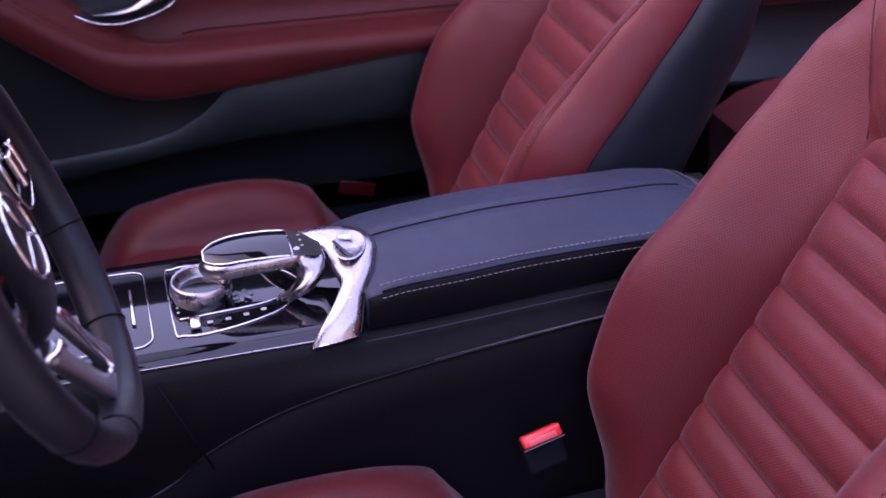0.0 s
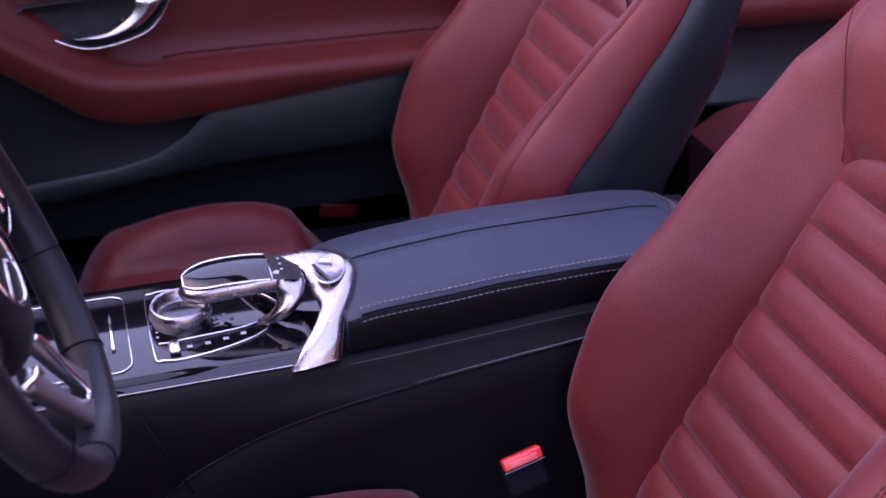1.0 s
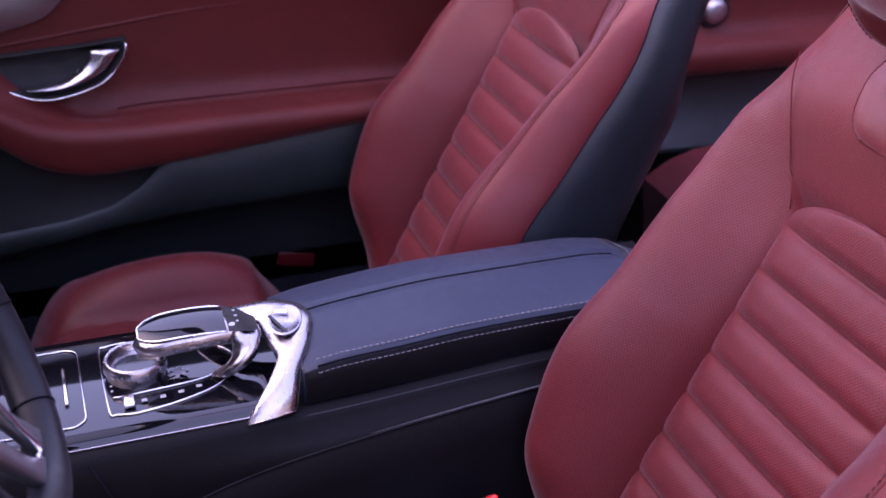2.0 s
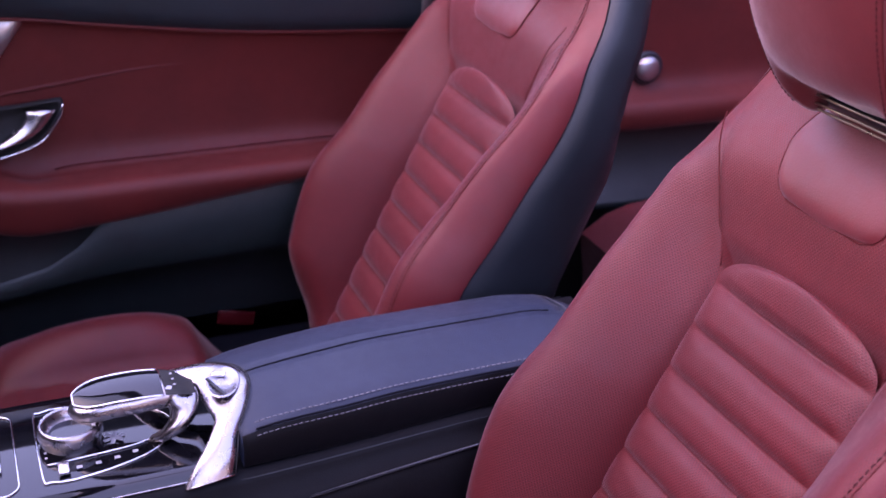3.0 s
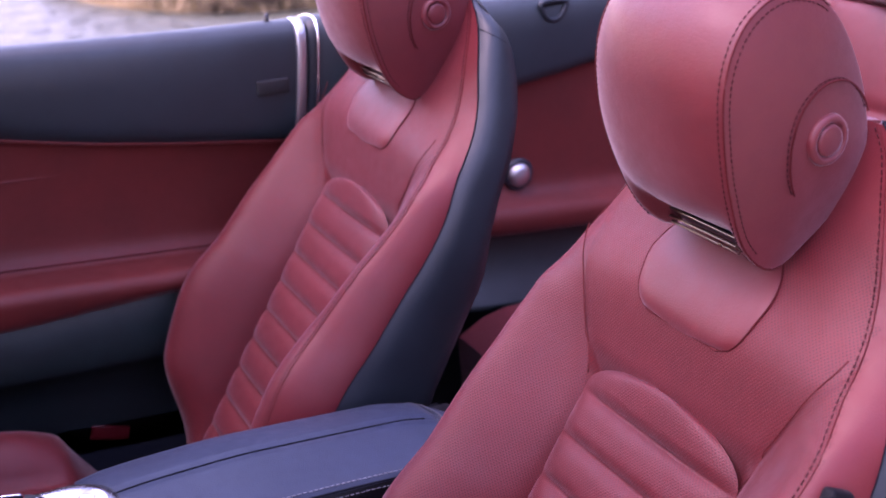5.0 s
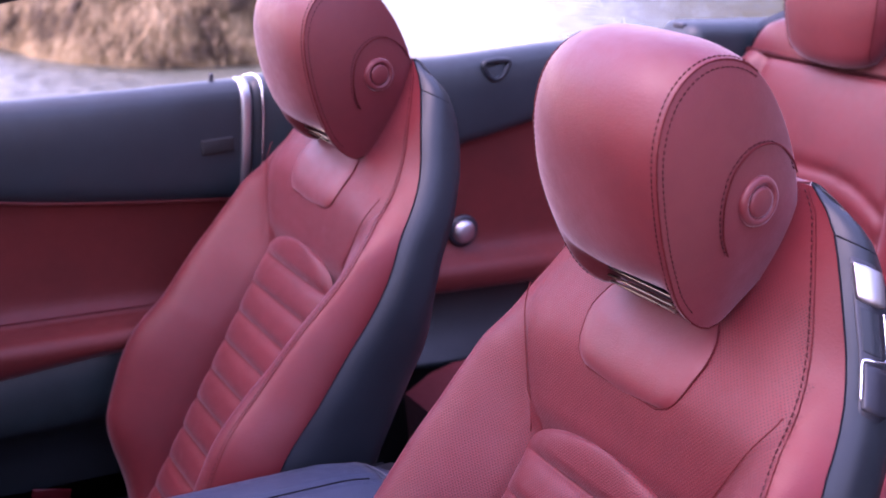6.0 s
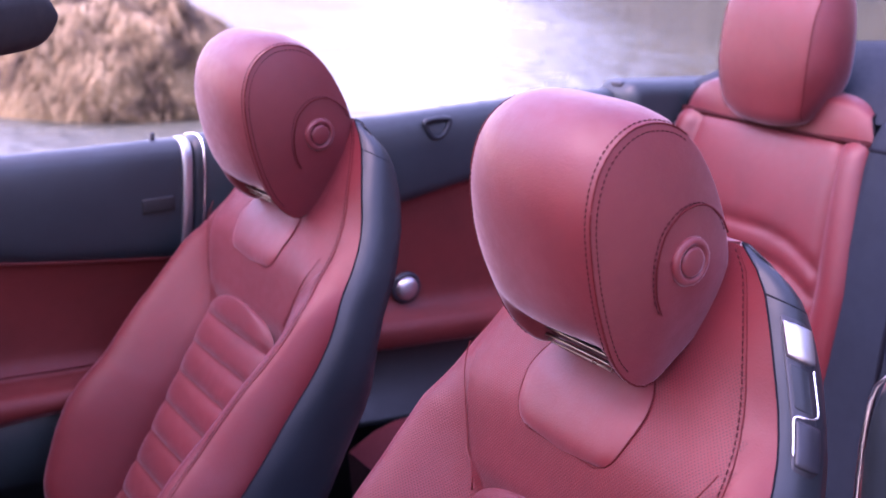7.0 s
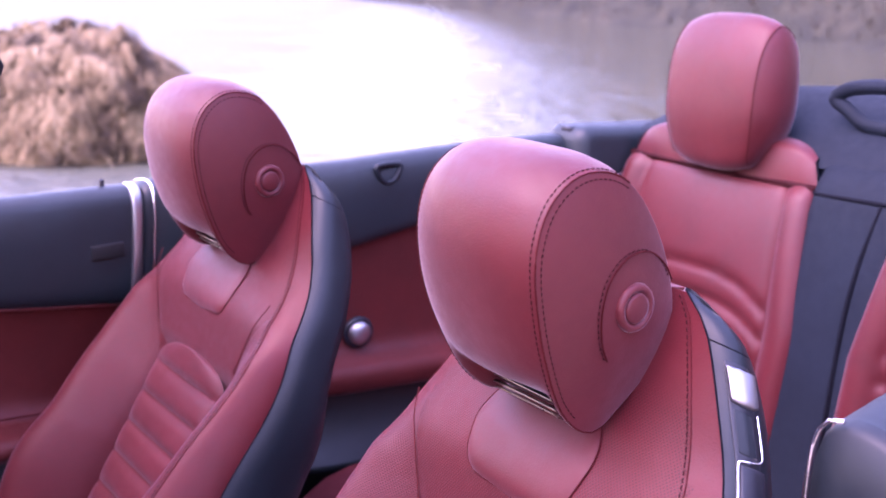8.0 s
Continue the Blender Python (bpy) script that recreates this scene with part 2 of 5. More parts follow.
FLARE = [(0.20, 0.0), (0.60, 0.006), (0.80, 0.011), (0.93, 0.018), (0.98, 0.022), (1.01, 0.024), (1.026, 0.016), (1.036, 0.003)]
RIB_TOP, RIB_PITCH, RIB_HALF = 0.704, 0.0454, 0.120


def seat_point(y, n, z):
    return Vector((interp(z, X0), y, z)) + FORWARD * n


def cover_row(z, side_cols=26, mid_cols=18):
    """(y, n) across the front of the backrest at height z, from one edge seam to the other."""
    we, nb, ns, inn = interp(z, EDGE), interp(z, BOLSTER), interp(z, SEAM), interp(z, INNER)
    inn = min(inn, we - 0.008)
    low = min(1.0, max(0.0, (0.88 - z) / 0.10))
    low = low * low * (3 - 2 * low)
    deep = min(1, max(0, (0.758 - z) / 0.045))
    deep = 0.016 * deep * deep * (3 - 2 * deep)
    half = []
    for k in range(mid_cols):
        y = inn * k / mid_cols
        half.append((y, ns * (y / we) ** 4 * (1 - low) - deep * min(1, (inn - y) / 0.006)))
    for k in range(side_cols + 1):
        phi = math.pi * k / side_cols
        s = (1 - math.cos(phi)) / 2
        y = inn + (we - inn) * s
        groove = 0.0045 * math.exp(-((s * (we - inn)) / 0.0045) ** 2) * min(1.0, max(0.25, (0.80 - z) / 0.08)) * (1 if z < 0.87 else 0)
        skew = 1.15 + 0.85 * min(1.0, max(0.0, (z - 0.58) / 0.16))
        raised = nb * max(0.0, math.sin(math.pi * s**skew)) ** 0.75 + ns * s**2.5
        half.append((y, raised * low + ns * (y / we) ** 4 * (1 - low) - groove))
    return [(-y, n) for y, n in half[:0:-1]] + half


def surface_strip(name, zs, row_fn, material, parent, label="", flip=False):
    rows, uvs = [], []
    run, prev = 0.0, None
    for z in zs:
        yn = row_fn(z)
        pts = [seat_point(y, n, z) for y, n in yn]
        mid = pts[len(pts) // 2]
        run += (mid - prev).length if prev else 0
        prev = mid
        acc, c = [0.0], len(pts) // 2
        for a, b in zip(pts, pts[1:]):
            acc.append(acc[-1] + (b - a).length)
        uvs += [(q - acc[c], run) for q in acc]
        rows.append(pts)
    v, f = grid(rows, flip=flip)
    return place(name, make(name, v, f, uvs), material, parent, label)


def shell_half(z):
    """(y, n) of the back shell from the edge seam round to the middle of the back."""
    we, ns, d, fl = interp(z, EDGE), interp(z, SEAM), interp(z, DEPTH), interp(z, FLARE)
    half = [(we - 0.001, ns - 0.001), (we + fl * 0.55, ns - 0.006), (we + fl * 0.95, ns - 0.016), (we + fl, ns - 0.35 * d), (we + fl - 0.006, ns - 0.62 * d), (we + fl - 0.022, -0.86 * d), (we - 0.05, -d), (we * 0.45, -1.05 * d), (0.0, -1.06 * d)]
    return [half[0]] + [tuple(p)[:2] for p in curve_points([(a, b, 0) for a, b in half], 22)[1:]]


def span(a, b, n):
    return [a + (b - a) * i / (n - 1) for i in range(n)]


def rib_row(z):
    ph = ((RIB_TOP - z) / RIB_PITCH) % 1.0
    if z > RIB_TOP:
        half = RIB_HALF * math.sqrt(max(0.0, 1 - ((z - RIB_TOP) / 0.047) ** 2.2))
        rel = 0.0095 * min(1.0, ((z - RIB_TOP) / 0.012)) ** 0.5 * (half / RIB_HALF) ** 0.9
    else:
        half = RIB_HALF - 0.010 * max(0, (0.45 - z) / 0.2)
        rel = 0.010 * (1 - abs(2 * ph - 1) ** 3.2)
    out = []
    for k in range(41):
        a = -1 + k / 20
        edge = 1 - abs(a) ** (9 if z < RIB_TOP else 4)
        out.append((a * max(half, 0.001), -0.004 + (rel + 0.002) * edge + 0.002 * (1 - a * a)))
    return out


NECK = [(0.814, 0.0), (0.8147, 0.040), (0.8175, 0.056), (0.824, 0.067), (0.835, 0.075), (0.850, 0.080), (0.870, 0.084), (0.885, 0.080), (0.905, 0.066), (0.925, 0.05)]


def neck_row(z):
    half = max(interp(z, NECK), 0.001)
    rise = min(1.0, (z - 0.814) / 0.012) ** 0.5
    return [(a * half, 0.001 + 0.0035 * rise * (1 - abs(a) ** 10)) for a in (-1 + k / 16 for k in range(33))]


HEAD_EDGE, HEAD_HALF = 0.0885, 0.1035


def head_scale(y):
    """Size of the headrest's section at the distance y from its middle: a gently crowned front, then a shallow domed side."""
    front = 1 - 0.112 * min(1.0, y / HEAD_EDGE) ** 3.2
    if y <= HEAD_EDGE:
        return front
    return front * (1 - min(0.999999, (y - HEAD_EDGE) / (HEAD_HALF - HEAD_EDGE))) ** (1 / 2.3)


def head_side(x, z):
    """Distance from the middle of the domed side at x, z."""
    r = math.hypot((x - 0.748) / 0.086, (z - 1.04) / 0.118)
    return HEAD_EDGE + (HEAD_HALF - HEAD_EDGE) * (1 - min(1.0, r) ** 2.3)


def headrest_ring(y, grow=1.0):
    prof = [(0.750, 0.888), (0.708, 0.915), (0.676, 0.978), (0.658, 1.04), (0.654, 1.09), (0.667, 1.132), (0.698, 1.158), (0.738, 1.160),
            (0.774, 1.141), (0.808, 1.099), (0.832, 1.05), (0.842, 1.0), (0.826, 0.955), (0.788, 0.914)]
    k = head_scale(abs(y)) * grow
    cx, cz = 0.748, 1.04
    pts = curve_points([(x, 0, z) for x, z in prof], 64, closed=True)
    out = []
    for p in pts:
        bulge = 0.010 * max(0, 1 - (y / 0.1) ** 2) if p.x < cx else 0.0
        hollow = 0.036 * max(0, 1 - (abs(y + 0.002) / 0.083) ** 8) * max(0, min(1, (0.970 - p.z) / 0.066)) ** 1.4
        low = min(1.0, max(0.0, (1.03 - cz - (p.z - cz) * k) / 0.13)) ** 1.5
        out.append(Vector((cx + (p.x - cx) * k - bulge * max(0, (cx - p.x) / 0.09), y * (1 - (0.30 if y > 0 else 0.10) * low), cz + (p.z - cz) * k + hollow)))
    return out


def front_seat(name, yc, outboard, label, head_shift):
    """A front sports seat. outboard: the side of the door, -1 or 1."""
    seat = thing(name, label, "car seat", (0, yc, 0), group="front seats")
    zs = span(0.22, 1.032, 110)
    cover = surface_strip("backrest_cover", zs, cover_row, M_PERF, seat, "perforated red leather with raised side bolsters")
    cover.data.materials.append(M_SIDE)
    surface_strip("fluted_panel", span(0.24, RIB_TOP + 0.0466, 230), rib_row, M_PERF, seat, "cross-ribbed perforated red leather panel")
    surface_strip("neck_panel", span(0.814, 0.925, 24), neck_row, M_RED, seat, "smooth red leather inset")
    # seams: arch and flanks of the fluted panel, neck panel outline, side stitching
    for s in (-1, 1):
        flank = [seat_point(s * interp(z, INNER), (-0.0045 if z < 0.75 else 0.0012), z) for z in span(0.72, 0.862, 16)]
        # seam tube darker than the hide, drawing the thin shadow of the groove
        tube("flank_seam", flank, 0.0007, M_SEAM, seat, n=6)
        run = []
        for z in span(0.34, 1.03, 40):
            row = cover_row(z)
            half = row[len(row) // 2:]
            inset = interp(z, [(0.34, 0.085), (0.60, 0.078), (0.75, 0.056), (0.86, 0.038), (0.95, 0.028), (1.0, 0.020), (1.03, 0.008)])
            k, far = len(half) - 1, 0.0
            while k > 1 and far < inset:
                step = math.hypot(half[k][0] - half[k - 1][0], half[k][1] - half[k - 1][1])
                k, far = k - 1, far + step
            w = (far - inset) / max(step, 1e-6)
            y, n = (half[k][i] + (half[k + 1][i] - half[k][i]) * w for i in (0, 1))
            run.append(seat_point(s * y, n + 0.0004, z))
        outer = [(p.z, abs(p.y)) for p in run]
        for poly in cover.data.polygons:
            if poly.center.y * s > 0 and abs(poly.center.y) > interp(poly.center.z, outer) + 0.001:
                poly.material_index = 1
        if s < 0:
            tube("side_seam", run, 0.0006, M_SEAM, seat, n=6)
        off = [p + Vector((-0.0012, -s * 0.0035, 0.0002)) for p in run]
        if s < 0:
            stitches("side_stitching", off, 0.0042, 0.0026, 0.0006, M_THREAD, seat, lift=(-0.0006, 0, 0.0003))
        rim = [seat_point(s * interp(z, EDGE), interp(z, SEAM), z) for z in span(0.23, 1.034, 50)]
        tube("edge_piping", rim, 0.0009, M_DARKSEAM if s < 0 else M_SEAM, seat, n=6)
    outline = [seat_point(-interp(z, NECK) - 0.001, 0.0006, z) for z in span(0.915, 0.816, 16)]
    outline += [seat_point(interp(z, NECK) + 0.001, 0.0006, z) for z in span(0.816, 0.915, 16)]
    # outline tube also paints the shadow below the raised neck panel
    tube("neck_seam", outline, 0.0008, M_SEAM, seat, n=6)
    # hard back shell
    rows = []
    for z in span(0.22, 0.95, 30) + [0.965, 0.98, 0.99, 1.0, 1.008, 1.016, 1.021, 1.026, 1.030, 1.033, 1.036]:
        we, ns, d, fl = interp(z, EDGE), interp(z, SEAM), interp(z, DEPTH), interp(z, FLARE)
        half = shell_half(z)
        full = half + [(-y, n) for y, n in half[-2::-1]]
        rows.append([seat_point(y, n, z) for y, n in full])
    v, f = grid(rows, flip=True)
    place("back_shell", make("back_shell", v, f), M_SHELL, seat, "dark blue-grey moulded plastic shell")
    v, f = grid([curve_points([seat_point(y, n, 1.032) for y, n in cover_row(1.032)], 43), curve_points(rows[-1][::-1], 43)], flip=False)
    place("shell_cap", make("shell_cap", v, f), M_RED, seat)
    for sg in (-1, 1):
        tube("cap_joint", [seat_point(sg * (y + 0.0002), n, 1.001 - 0.25 * (0.001 * k)) for k, (y, n) in enumerate(shell_half(1.001)[:9])], 0.0008, M_DARKSEAM, seat, n=6)
    # headrest
    side = [0.087, 0.0878, HEAD_EDGE] + [HEAD_EDGE + (HEAD_HALF - HEAD_EDGE) * (1 - q**2.3) for q in (0.985, 0.96, 0.92, 0.86, 0.79, 0.7, 0.6, 0.5, 0.4, 0.3, 0.2, 0.1, 0.02)]
    ys = [-y for y in side[::-1]] + span(-0.0845, 0.0845, 33) + side
    v, f = grid([headrest_ring(y) for y in ys], closed=True, cap=True)
    head = place("headrest", make("headrest", v, f), M_RED, seat, "smooth red leather integral headrest")
    head.location = head_shift
    for s in (-1, 1):
        ring = headrest_ring(s * 0.0884, 1.0015)
        run = [ring[i % 64] for i in range(-1, 36)]
        tube("panel_seam", run, 0.0009, M_SEAM, head, n=6)
        for w, g in ((0.0842, 1.003), (0.0905, 1.006)):
            line = headrest_ring(s * w, g)
            stitches("stitching", [line[i % 64] for i in range(3, 36)], 0.0034, 0.0022, 0.00062, M_THREAD, head)
        by = s * 0.0992
        axis = (0.05, s, 0.0)
        turned("button_ring", [(0.0, 0.001), (0.0218, 0.001), (0.0230, 0.0035), (0.0218, 0.0068), (0.0185, 0.0085), (0.0160, 0.0078), (0.0150, 0.0055), (0.0, 0.0055)], (0.767, by, 1.027), M_RED, head, axis)
        turned("button", [(0.0, 0.0092), (0.0108, 0.0090), (0.0134, 0.0082), (0.0140, 0.0066), (0.0140, 0.003)], (0.767, by, 1.027), M_RED, head, axis)
        loop = [(0.742, 0.980), (0.735, 0.992), (0.730, 1.010), (0.729, 1.032), (0.736, 1.056), (0.756, 1.074), (0.782, 1.076), (0.806, 1.062), (0.820, 1.046)]
        flat = []
        for x, z in [(p.x, p.z) for p in curve_points([(a, 0, b) for a, b in loop], 40)]:
            flat.append(Vector((x, s * (head_side(x, z) + 0.0005), z)))
        tube("button_seam", flat, 0.0009, M_SEAM, head, n=6)
        stitches("stitching", [p + Vector((-0.004, 0, 0.002)) for p in flat], 0.0034, 0.0022, 0.00062, M_THREAD, head)
    # warm-air vent under the headrest
    vent = place("air_vent", make("air_vent", *grid([[Vector((0.768 + 0.018 * math.cos(t), y, 0.922 + 0.017 * math.sin(t))) for t in span(0, 2 * math.pi, 17)[:-1]] for y in span(-0.066, 0.070, 9)], closed=True, cap=True)), M_BLACK, seat)
    for dx, dz in ((0.7450, 0.9120), (0.7420, 0.9210), (0.7420, 0.9300)):
        rbox("slat", (0.014, 0.112, 0.0024), (dx, 0.011, dz), M_BRONZE, vent, 0.0008, 2, (0, 25, 0))
    frame_pts = [(0.745, -0.036, 0.907), (0.745, 0.0, 0.907), (0.745, 0.052, 0.907), (0.738, 0.068, 0.911), (0.736, 0.074, 0.921), (0.735, 0.066, 0.930), (0.735, 0.0, 0.934), (0.735, -0.036, 0.934), (0.736, -0.049, 0.930), (0.738, -0.052, 0.912)]
    tube("vent_frame", curve_points(frame_pts, 60, True), 0.0014, M_BRONZE, vent, "polished bronze frame", closed=True, up=(1, 0, 0))
    # cushion
    rows, uvs = [], []
    for x in span(-0.072, 0.56, 60):
        u = (x + 0.085) / 0.645
        front = max(0.0, 1 - (x + 0.072) / 0.09)
        drop = 0.085 * front**2.2
        dome = interp(x, [(-0.085, 0.0), (-0.02, 0.28), (0.016, 0.50), (0.10, 0.90), (0.17, 1.0), (0.22, 0.95), (0.27, 0.72), (0.32, 0.28), (0.37, 0.0), (0.56, 0.0)])
        wide = 0.262 - 0.05 * front**2
        row = []
        for k in range(53):
            a = -1 + k / 26
            y, b = a * wide, abs(a)
            lift = 0.066 * dome * max(0, math.sin(math.pi * min(1, max(0, (b - 0.42) / 0.58)) ** 0.85)) ** 0.8
            ribs = 0.005 * (1 - abs(2 * ((x / 0.05) % 1) - 1) ** 3) * (1 if b < 0.42 else 0)
            z = 0.297 - 0.02 * u - 0.085 * min(1, max(0, (x - 0.29) / 0.08)) + lift + ribs - drop - 0.10 * max(0, (b - 0.93) / 0.07) ** 2
            row.append(Vector((x, y, z)))
            uvs.append((y, x))
        rows.append(row)
    v, f = grid(rows, flip=True)
    place("cushion", make("cushion", v, f, uvs), M_PERF, seat, "perforated red leather seat cushion")
    rows = [[Vector((x + (0.02 if x < 0 else 0), y, z)) for x, y in [(-0.055, -0.205), (-0.055, 0.205), (0.60, 0.22), (0.60, -0.22)]] for z in (0.10, 0.23)]
    v, f = grid(rows, closed=True, cap=True, flip=True)
    place("seat_base", make("seat_base", v, f, smooth=False), M_BLACK, seat)
    if outboard < 0:
        latch(seat)
    return seat


def latch(seat):
    """Folding handle let into the outer side of the shell, following its surface."""
    def at(u, z, out=0.0):
        """u: metres round the shell from its edge seam; out: metres proud of it."""
        def raw(u, z):
            half = [seat_point(-y, n, z) for y, n in shell_half(z)[:12]]
            k = 0
            while k < 10 and u > (half[k + 1] - half[k]).length:
                u -= (half[k + 1] - half[k]).length
                k += 1
            return half[k].lerp(half[k + 1], u / (half[k + 1] - half[k]).length)
        p = raw(u, z)
        n = (raw(u + 0.003, z) - p).cross(raw(u, z + 0.003) - p).normalized()
        if n.y > 0:
            n = -n
        return p + n * out

    def plate(name, u0, u1, z0, z1, out, thick, material, label="", skew=0.0):
        cu, cw, hu, hw = (u0 + u1) / 2, (z0 + z1) / 2, (u1 - u0) / 2, (z1 - z0) / 2
        ticks = [-1, -0.97, -0.9, -0.75, -0.5, -0.25, 0, 0.25, 0.5, 0.75, 0.9, 0.97, 1]
        rows = []
        for q in ticks:
            row = []
            for p in ticks:
                rim = max(abs(p), abs(q))
                h = out - 0.002 if rim == 1 else out + thick * (1 - max(0.0, (rim - 0.75) / 0.25) ** 3 * 0.5)
                row.append(at(cu + hu * p * math.sqrt(1 - 0.10 * q**8), cw + hw * q * math.sqrt(1 - 0.10 * p**8) + skew * hu * p, h))
            rows.append(row)
        v, f = grid(rows)
        return place(name, make(name, v, f), material, body or seat, label)
    body = None
    body = plate("latch_bezel", 0.011, 0.042, 0.884, 0.992, 0.0002, 0.0008, M_BLACK, "dark plastic bezel")
    plate("latch_cup", 0.015, 0.036, 0.926, 0.957, 0.001, 0.0006, M_SHELL)
    plate("latch_handle", 0.0125, 0.040, 0.960, 0.986, 0.001, 0.006, M_BAR, "satin chrome pull handle")
    plate("latch_button", 0.0135, 0.042, 0.888, 0.919, 0.001, 0.004, M_BLACK, "dark release button")
    bar = [at(0.0125, 0.894, 0.003), at(0.0122, 0.906, 0.0035), at(0.0125, 0.917, 0.004), at(0.015, 0.9205, 0.004), at(0.024, 0.922, 0.004), at(0.034, 0.9235, 0.004), at(0.0385, 0.926, 0.004), at(0.040, 0.931, 0.004), at(0.0395, 0.945, 0.004), at(0.0385, 0.957, 0.004)]
    tube("latch_bar", curve_points(bar, 50), 0.0010, M_CHROME, body, "bright chrome bar")


front_seat("driver_seat", -0.371, -1, "red perforated leather sports seat with dark shell, beside the console", (0.0, -0.003, 0.0))
front_seat("passenger_seat", 0.363, 1, "red perforated leather sports seat with dark shell, beside the far door", (0.012, -0.006, -0.010))


# ---- centre console ----
console = thing("centre_console", "black centre console with navy padded armrest and gloss panel", "console")


def console_side(x):
    """Half width of the console at its top edge."""
    return interp(x, [(-0.45, 0.125), (0.0, 0.108), (0.25, 0.103), (0.70, 0.103)])


rows = []
for x in span(-0.50, 0.74, 40):
    h = console_side(x)
    seam = interp(x, [(-0.5, 0.25), (-0.01, 0.345), (0.04, 0.384), (0.14, 0.424), (0.24, 0.4425), (0.48, 0.4685), (0.74, 0.487)])
    top = interp(x, [(-0.5, 0.50), (0.0, 0.484), (0.22, 0.484), (0.5, 0.498), (0.74, 0.504)])
    half = [(h + 0.034, 0.10), (h + 0.034, seam - 0.05), (h + 0.031, seam - 0.004), (h + 0.0275, seam), (h + 0.031, seam + 0.004), (h + 0.016, top - 0.035), (h + 0.012, top - 0.01), (h + 0.004, top), (0.0, top)]
    rows.append([Vector((x, -y, z)) for y, z in half] + [Vector((x, y, z)) for y, z in half[-2::-1]])
v, f = grid(rows, flip=False)
place("console_body", make("console_body", v, f), M_SOFTBLACK, console, "soft black moulded sides, shade darkened into the colour")
for s in (-1, 1):
    seam = [Vector((x, s * (console_side(x) + 0.0285), interp(x, [(-0.5, 0.25), (-0.01, 0.345), (0.04, 0.384), (0.14, 0.424), (0.24, 0.4425), (0.48, 0.4685), (0.74, 0.487)]) + 0.002)) for x in span(-0.2, 0.72, 50)]
    tube("side_trim", seam, 0.0015, M_TRIM, console, n=6)
    tube("top_trim", [Vector((x, s * (console_side(x) + 0.0075), interp(x, [(0.0, 0.476), (0.22, 0.478), (0.5, 0.492), (0.70, 0.497)]))) for x in span(0.225, 0.665, 24)], 0.0012, M_SHELL, console, n=6)
# gloss panel with bright edge
rows = []
for x in span(-0.42, 0.218, 30):
    h = 0.1
    rows.append([Vector((x, y, 0.4975 - 0.0035 * (y / h) ** 2 - (0.012 if abs(y) > h else 0))) for y in [-h - 0.004] + span(-h, h, 17) + [h + 0.004]])
v, f = grid(rows)
panel = place("gloss_panel", make("gloss_panel", v, f), M_GLOSS, console, "mirror-polished piano black panel")
for s in (-1, 1):
    tube("bright_edge", [Vector((x, s * 0.1055, 0.4865)) for x in span(-0.42, 0.20, 20)], 0.0010, M_SATIN, panel, n=6)


def outline_tube(name, loop, z, r, material, parent, label="", n=90):
    pts = curve_points([(x, y, z) for x, y in loop], n, True)
    return tube(name, [p - Vector((0, 0, 0.0035 * (p.y / 0.1) ** 2)) for p in pts], r, material, parent, label, closed=True)


def rounded(x0, x1, y0, y1, r, k=5):
    out = []
    for cx, cy, a0 in ((x1 - r, y1 - r, 0), (x0 + r, y1 - r, 90), (x0 + r, y0 + r, 180), (x1 - r, y0 + r, 270)):
        out += [(cx + r * math.cos(radians(a0 + 90 * i / k)), cy + r * math.sin(radians(a0 + 90 * i / k))) for i in range(k + 1)]
    dense = []
    for (ax, ay), (bx, by) in zip(out, out[1:] + out[:1]):
        steps = max(1, int(math.hypot(bx - ax, by - ay) / 0.006))
        dense += [(ax + (bx - ax) * q / steps, ay + (by - ay) * q / steps) for q in range(steps)]
    return dense


outline_tube("lid_trim", rounded(-0.24, 0.004, -0.078, 0.078, 0.017), 0.4985, 0.0011, M_CHROME, panel, n=420)
rbox("lid_grip", (0.0045, 0.072, 0.004), (-0.0135, -0.002, 0.4995), M_CHROME, panel, 0.0015)
leaf = [(0.028, -0.058), (0.028, 0.058), (0.036, 0.070), (0.060, 0.073), (0.11, 0.06), (0.155, 0.035), (0.175, 0.0), (0.165, -0.030), (0.14, -0.052), (0.10, -0.066), (0.06, -0.0725), (0.036, -0.070)]
outline_tube("control_trim", leaf, 0.4985, 0.0013, M_CHROME, panel, n=180)
tube("control_divider", curve_points([(0.034, -0.040, 0.4985), (0.08, -0.037, 0.4985), (0.13, -0.032, 0.4985), (0.168, -0.016, 0.4985)], 30), 0.0012, M_CHROME, panel, n=6)
for x, y in ((0.066, -0.054), (0.086, -0.053), (0.106, -0.050), (0.126, -0.045)):
    rbox("white_mark", (0.006, 0.005, 0.0008), (x, y, 0.4985), M_ICON, panel, 0.0003)
rbox("rocker_switch", (0.012, 0.020, 0.006), (0.050, -0.054, 0.5005), M_CHROME, panel, 0.002)
for y in (0.03, 0.02, 0.01, -0.004, -0.016, -0.026):
    rbox("white_mark", (0.003, 0.003, 0.0008), (0.0345, y, 0.4985), M_ICON, panel, 0.0003)
# crossed pale bars paint a star-shaped white reflection on the gloss
for a in (15, 75, 135):
    rbox("white_mark", (0.024, 0.005, 0.001), (0.108, -0.012, 0.4985 + 0.00001 * a), M_ICON, panel, 0.0004, turn=(0, 0, a))
